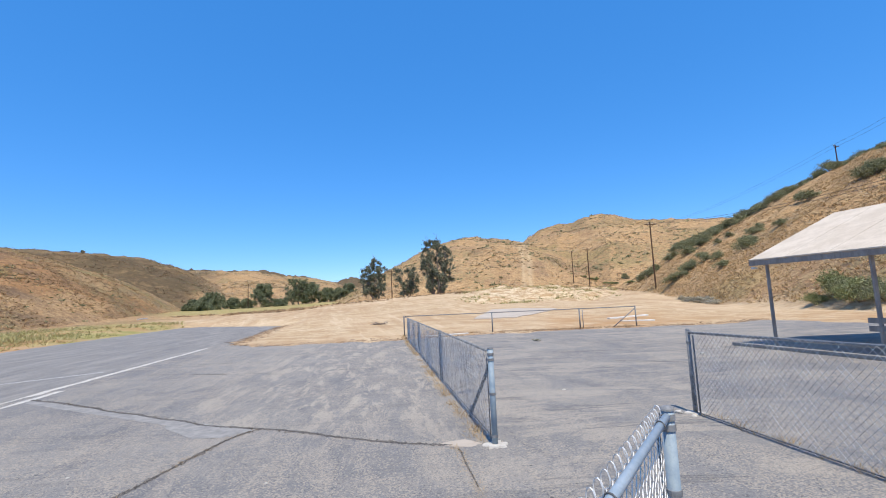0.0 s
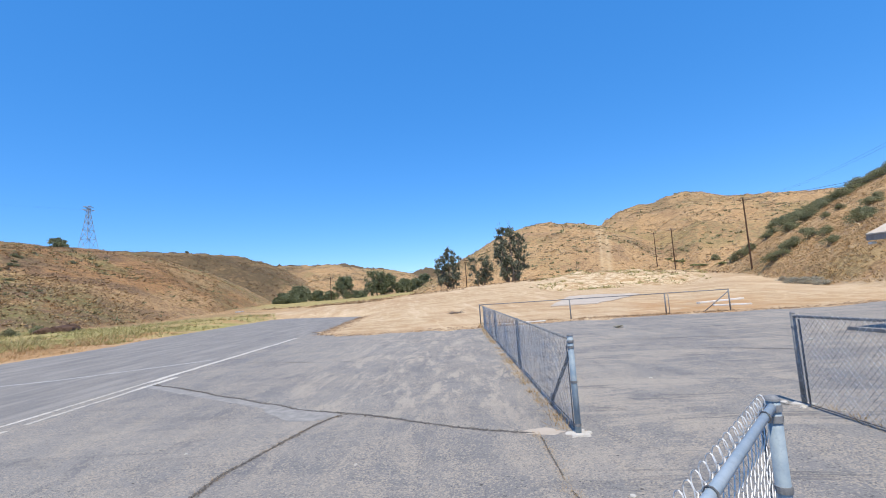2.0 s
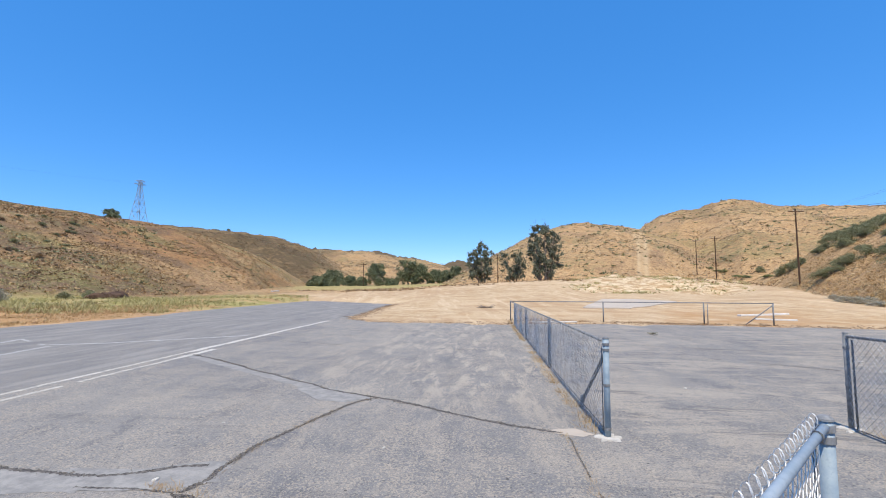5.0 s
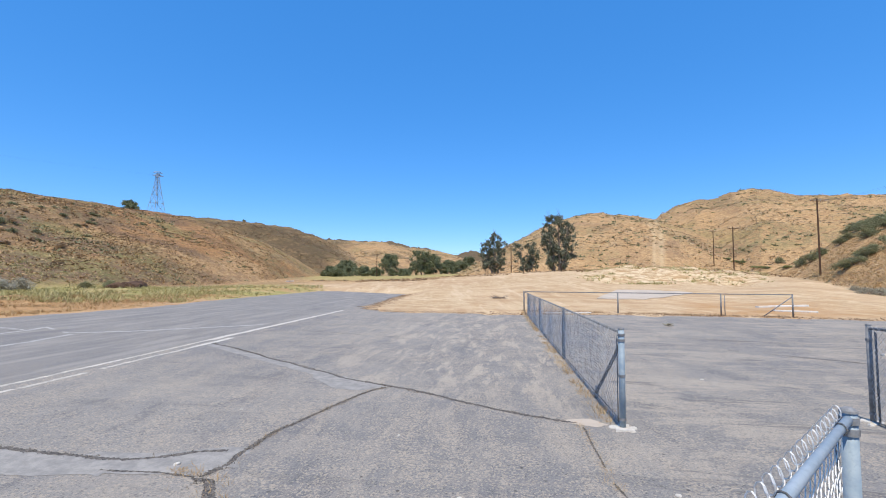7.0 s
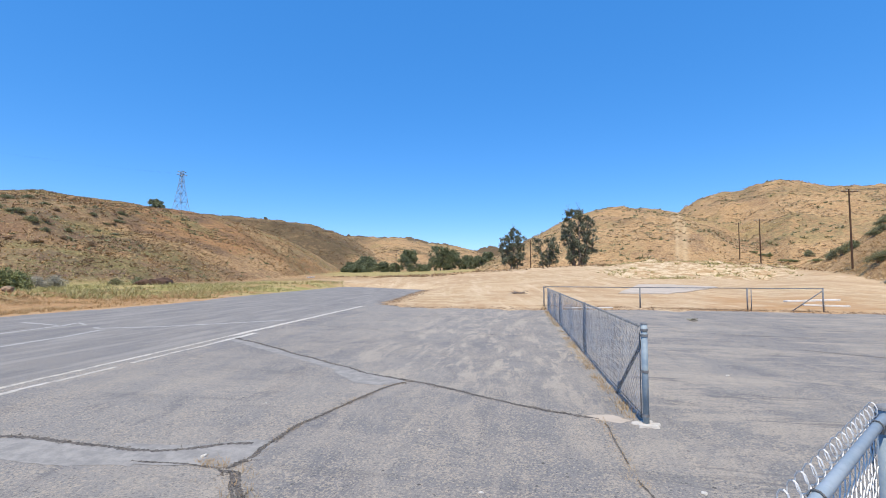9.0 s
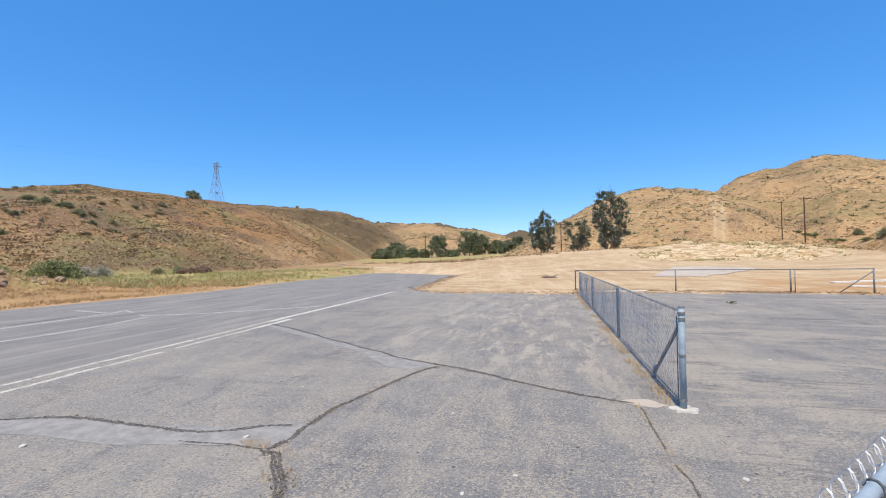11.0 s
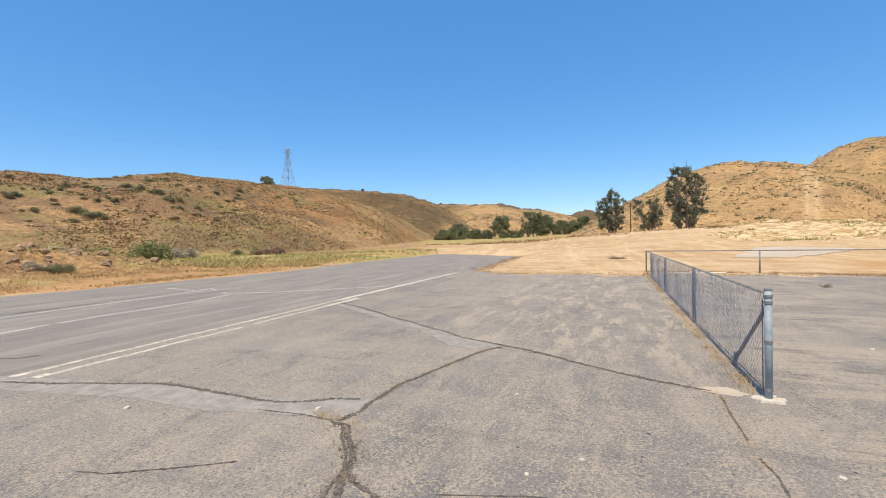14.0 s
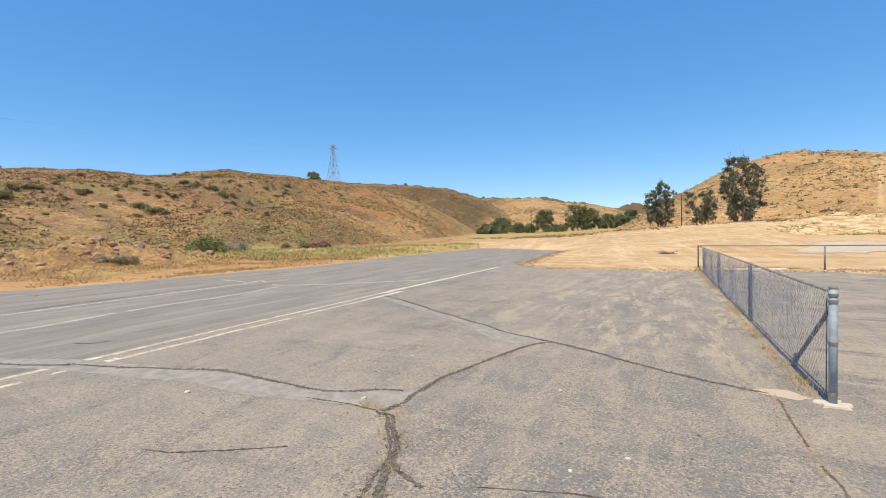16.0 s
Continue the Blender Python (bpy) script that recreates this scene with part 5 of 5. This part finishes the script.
def lattice_tower():
    x, y = polar(51.45, 432)
    z = height(x, y)
    h = 1.58 + 432 * math.tan(radians(11.2)) - z
    t = thing("transmission_tower", "grey steel lattice transmission tower on the far hill", "tower", (x, y, z))
    levels = [0, 0.26, 0.46, 0.62, 0.75, 0.86, 0.94]
    half = [4.6, 3.4, 2.5, 1.8, 1.3, 1.0, 0.9]
    corner = [(1, 1), (-1, 1), (-1, -1), (1, -1)]
    r = 0.16
    for cx, cy in corner:
        bm = bmesh.new()
        for i in range(6):
            add_tube(bm, (cx * half[i], cy * half[i], h * levels[i]), (cx * half[i + 1], cy * half[i + 1], h * levels[i + 1]), r, r * 0.9, 5, False)
        part("leg", bm, TOWER_STEEL, t)
    for i in range(6):
        bm = bmesh.new()
        for k in range(4):
            (ax, ay), (bx, by) = corner[k], corner[(k + 1) % 4]
            lo = [Vector((c[0] * half[i], c[1] * half[i], h * levels[i])) for c in ((ax, ay), (bx, by))]
            hi = [Vector((c[0] * half[i + 1], c[1] * half[i + 1], h * levels[i + 1])) for c in ((ax, ay), (bx, by))]
            add_tube(bm, lo[0], hi[1], r * 0.7, None, 4, False)
            add_tube(bm, lo[1], hi[0], r * 0.7, None, 4, False)
            add_tube(bm, hi[0], hi[1], r * 0.7, None, 4, False)
        part("bracing", bm, TOWER_STEEL, t)
    d = Vector((math.cos(radians(70)), math.sin(radians(70)), 0))
    for zf, ln in ((0.9, 4.2), (0.97, 3.4)):
        bm = bmesh.new()
        for s in (-1, 1):
            e = d * s * ln + Vector((0, 0, h * zf))
            for o in (-0.7, 0.7):
                add_tube(bm, (o * 0.6, o, h * zf - 0.6), e, r * 0.8, None, 4, False)
                add_tube(bm, (o * 0.6, o, h * zf + 0.9), e, r * 0.8, None, 4, False)
        part("crossarm", bm, TOWER_STEEL, t)
    bm = bmesh.new()
    for o in (-0.9, 0.9):
        add_tube(bm, (o, 0, h * 0.94), (o * 0.4 + 0.8, 0, h), r, None, 4, False)
    add_tube(bm, (-0.4, 0, h), (2.0, 0, h - 0.3), r, None, 4, False)
    part("peak", bm, TOWER_STEEL, t)
    return Vector((x, y, z + h * 0.92))


T = lattice_tower()
for s in (-3, 3):
    sag_wire(T + Vector((0, s, 0)), Vector((*polar(100, 420), T.z + 4)) + Vector((0, s, 0)), 9, "thin transmission line over the dry hill", 0.008)


# ---------------------------------------------------------------- lot clutter
# corners of the pad: direction and rise
PAD = [(1.6, -2.0), (-3.6, -2.0), (-8.3, -1.15), (-0.6, -0.95)]


def slab_in_lot():
    cs = [up_slope(*c, 27) for c in PAD]
    n = 14
    verts, faces = [], []
    for i in range(n + 1):
        for j in range(n + 1):
            a = [Vector(c) for c in cs]
            p = a[0].lerp(a[1], i / n).lerp(a[3].lerp(a[2], i / n), j / n)
            verts.append((p.x, p.y, height(p.x, p.y) + 0.06))
    for i in range(n):
        for j in range(n):
            k = i * (n + 1) + j
            faces.append((k, k + n + 1, k + n + 2, k + 1))
    rim = [i * (n + 1) for i in range(n + 1)] + [n * (n + 1) + j for j in range(1, n + 1)] + [i * (n + 1) + n for i in range(n - 1, -1, -1)] + list(range(n - 1, 0, -1))
    low = len(verts)
    verts += [(verts[k][0], verts[k][1], verts[k][2] - 0.3) for k in rim]
    for q in range(len(rim)):
        w = (q + 1) % len(rim)
        faces.append((rim[q], low + q, low + w, rim[w]))
    return tagged(raw("concrete_pad", verts, faces, SLAB), "dusty pale concrete pad lying in the dirt lot", "concrete pad")


slab_in_lot()


def board(name, a, b, wide, thick, material, label, category, group=""):
    za, zb = max(0.02, height(*a)), max(0.02, height(*b))
    p, q = Vector((*a, za + thick / 2)), Vector((*b, zb + thick / 2))
    bm = box(look((p + q) / 2, q), wide, thick, (q - p).length, 0.01)
    return tagged(link(name, bm, material), label, category, group)


def kerb():
    p, q = Vector((7.3, 14.8, 0.05)), Vector((9.3, 6.9, 0.05))
    ob = link("kerb", box(look((p + q) / 2, q), 0.12, 0.10, (q - p).length, 0.012), SEAL)
    tagged(ob, "low pale concrete kerb along the shaded bay", "kerb", kind="structure")


kerb()
board("white_plank", polar(38.2, 103), polar(37.4, 105), 0.3, 0.2, WHITE_PAINT, "whitish board lying in the green verge", "plank")
board("white_plank", (-3.05, 23.5), (-0.95, 24.45), 0.14, 0.06, WHITE_PAINT, "long white painted plank lying beside the fence", "plank")
board("white_plank", up_slope(-14.0, -2.55, 27), up_slope(-18.0, -2.3, 27), 0.3, 0.1, WHITE_PAINT, "long whitish plank lying on the dirt", "plank", "planks on the dirt")
board("white_plank", up_slope(-15.4, -2.9, 27), up_slope(-18.8, -2.85, 27), 0.22, 0.08, WHITE_PAINT, "long whitish plank lying on the dirt", "plank", "planks on the dirt")


def rock(name, at, r, seed, label, material, group="", flat=0.6, sink=0.2):
    rng = random.Random(seed)
    bm = bmesh.new()
    bmesh.ops.create_icosphere(bm, subdivisions=2, radius=1)
    for v in bm.verts:
        f = 1 + 0.45 * noise.noise(v.co * 1.4 + Vector((seed * 3.7, 0, 0))) + rng.uniform(-0.05, 0.05)
        v.co = Vector((v.co.x * f, v.co.y * f * 0.8, v.co.z * f * flat)) * r
    bmesh.ops.rotate(bm, verts=bm.verts, matrix=Matrix.Rotation(rng.uniform(0, 6), 3, "Z"))
    ob = link(name, bm, material)
    z = height(*at)
    inside = float(edge_distance(np.array([at[0]]), np.array([at[1]]))[0]) > 0.9
    ob.location = (at[0], at[1], (0.0 if inside else z) + r * flat * (0.5 - sink))
    return tagged(ob, label, "rock", group)


rng1 = random.Random(21)
for k in range(90):
    a = rng1.uniform(0, math.tau)
    q = rng1.uniform(0, 1) ** 0.7
    rock("rubble_stone", (-35.6 + 4.2 * q * math.cos(a), 10 + 6.8 * q * math.sin(a)), rng1.uniform(0.12, 0.36), k, "angular brown stone in the rubble mound", ROCK, "stones of the rubble mound")
for k in range(10):
    rock("dark_stone", (polar(rng1.uniform(52.5, 55.2), rng1.uniform(66, 69))), rng1.uniform(0.6, 1.1), 60 + k, "dark brown boulder by the green verge", POLE_WOOD, "dark boulders on the verge")
for k, (x, y, r) in enumerate(((-3.45, 3.05, 0.03), (-5.1, 2.1, 0.03), (-1.25, 2.9, 0.02), (0.5, 3.9, 0.025), (2.62, 6.75, 0.05), (2.74, 6.55, 0.035), (-2.0, 4.4, 0.02), (3.05, 6.35, 0.03), (5.6, 12.9, 0.07), (1.4, 8.6, 0.03), (-1.0, 3.3, 0.018), (-4.2, 4.6, 0.02))):
    rock("pebble", (x, y), r, 90 + k, "small pale pebble on the asphalt", CONCRETE, "pebbles on the asphalt")


def twig_pile(name, at, r, n, label, seed, material=BARK):
    rng = random.Random(seed)
    t = thing(name, label, "branch pile", (at[0], at[1], max(0.0, height(*at))))
    for k in range(n):
        a = rng.uniform(0, math.tau)
        d = Vector((math.cos(a), math.sin(a), rng.uniform(0.0, 0.35))) * r * rng.uniform(0.5, 1)
        o = Vector((rng.uniform(-0.4, 0.4) * r, rng.uniform(-0.4, 0.4) * r, 0.03))
        part("branch", tube(o, o + d, 0.035 * r + 0.006, 0.01, 6), material, t)
    return t


twig_pile("brush_pile", up_slope(13.1, -2.1, 27), 0.9, 18, "small pile of brown brush on the bare dirt", 5)
twig_pile("dead_branch", (2.0, 18.9), 0.45, 7, "small pale dead branch on the asphalt", 6, GREYBRUSH)


# gravel and crumbs of dirt along the ragged edge of the asphalt
strew("gravel", ROCK, "loose gravel and dirt crumbs along the asphalt's edge", 5000, along([(-22.5, 50), (-13.2, 23.4), (-10.4, 21.5), (-4, 22.5), (0.4, 24.0), (7.7, 25.3), (11.3, 24.8), (14.8, 27)], 0, 99, 0.55, 0.05), 1.0, 4, 0.5, 99, 0.5, "gravel")
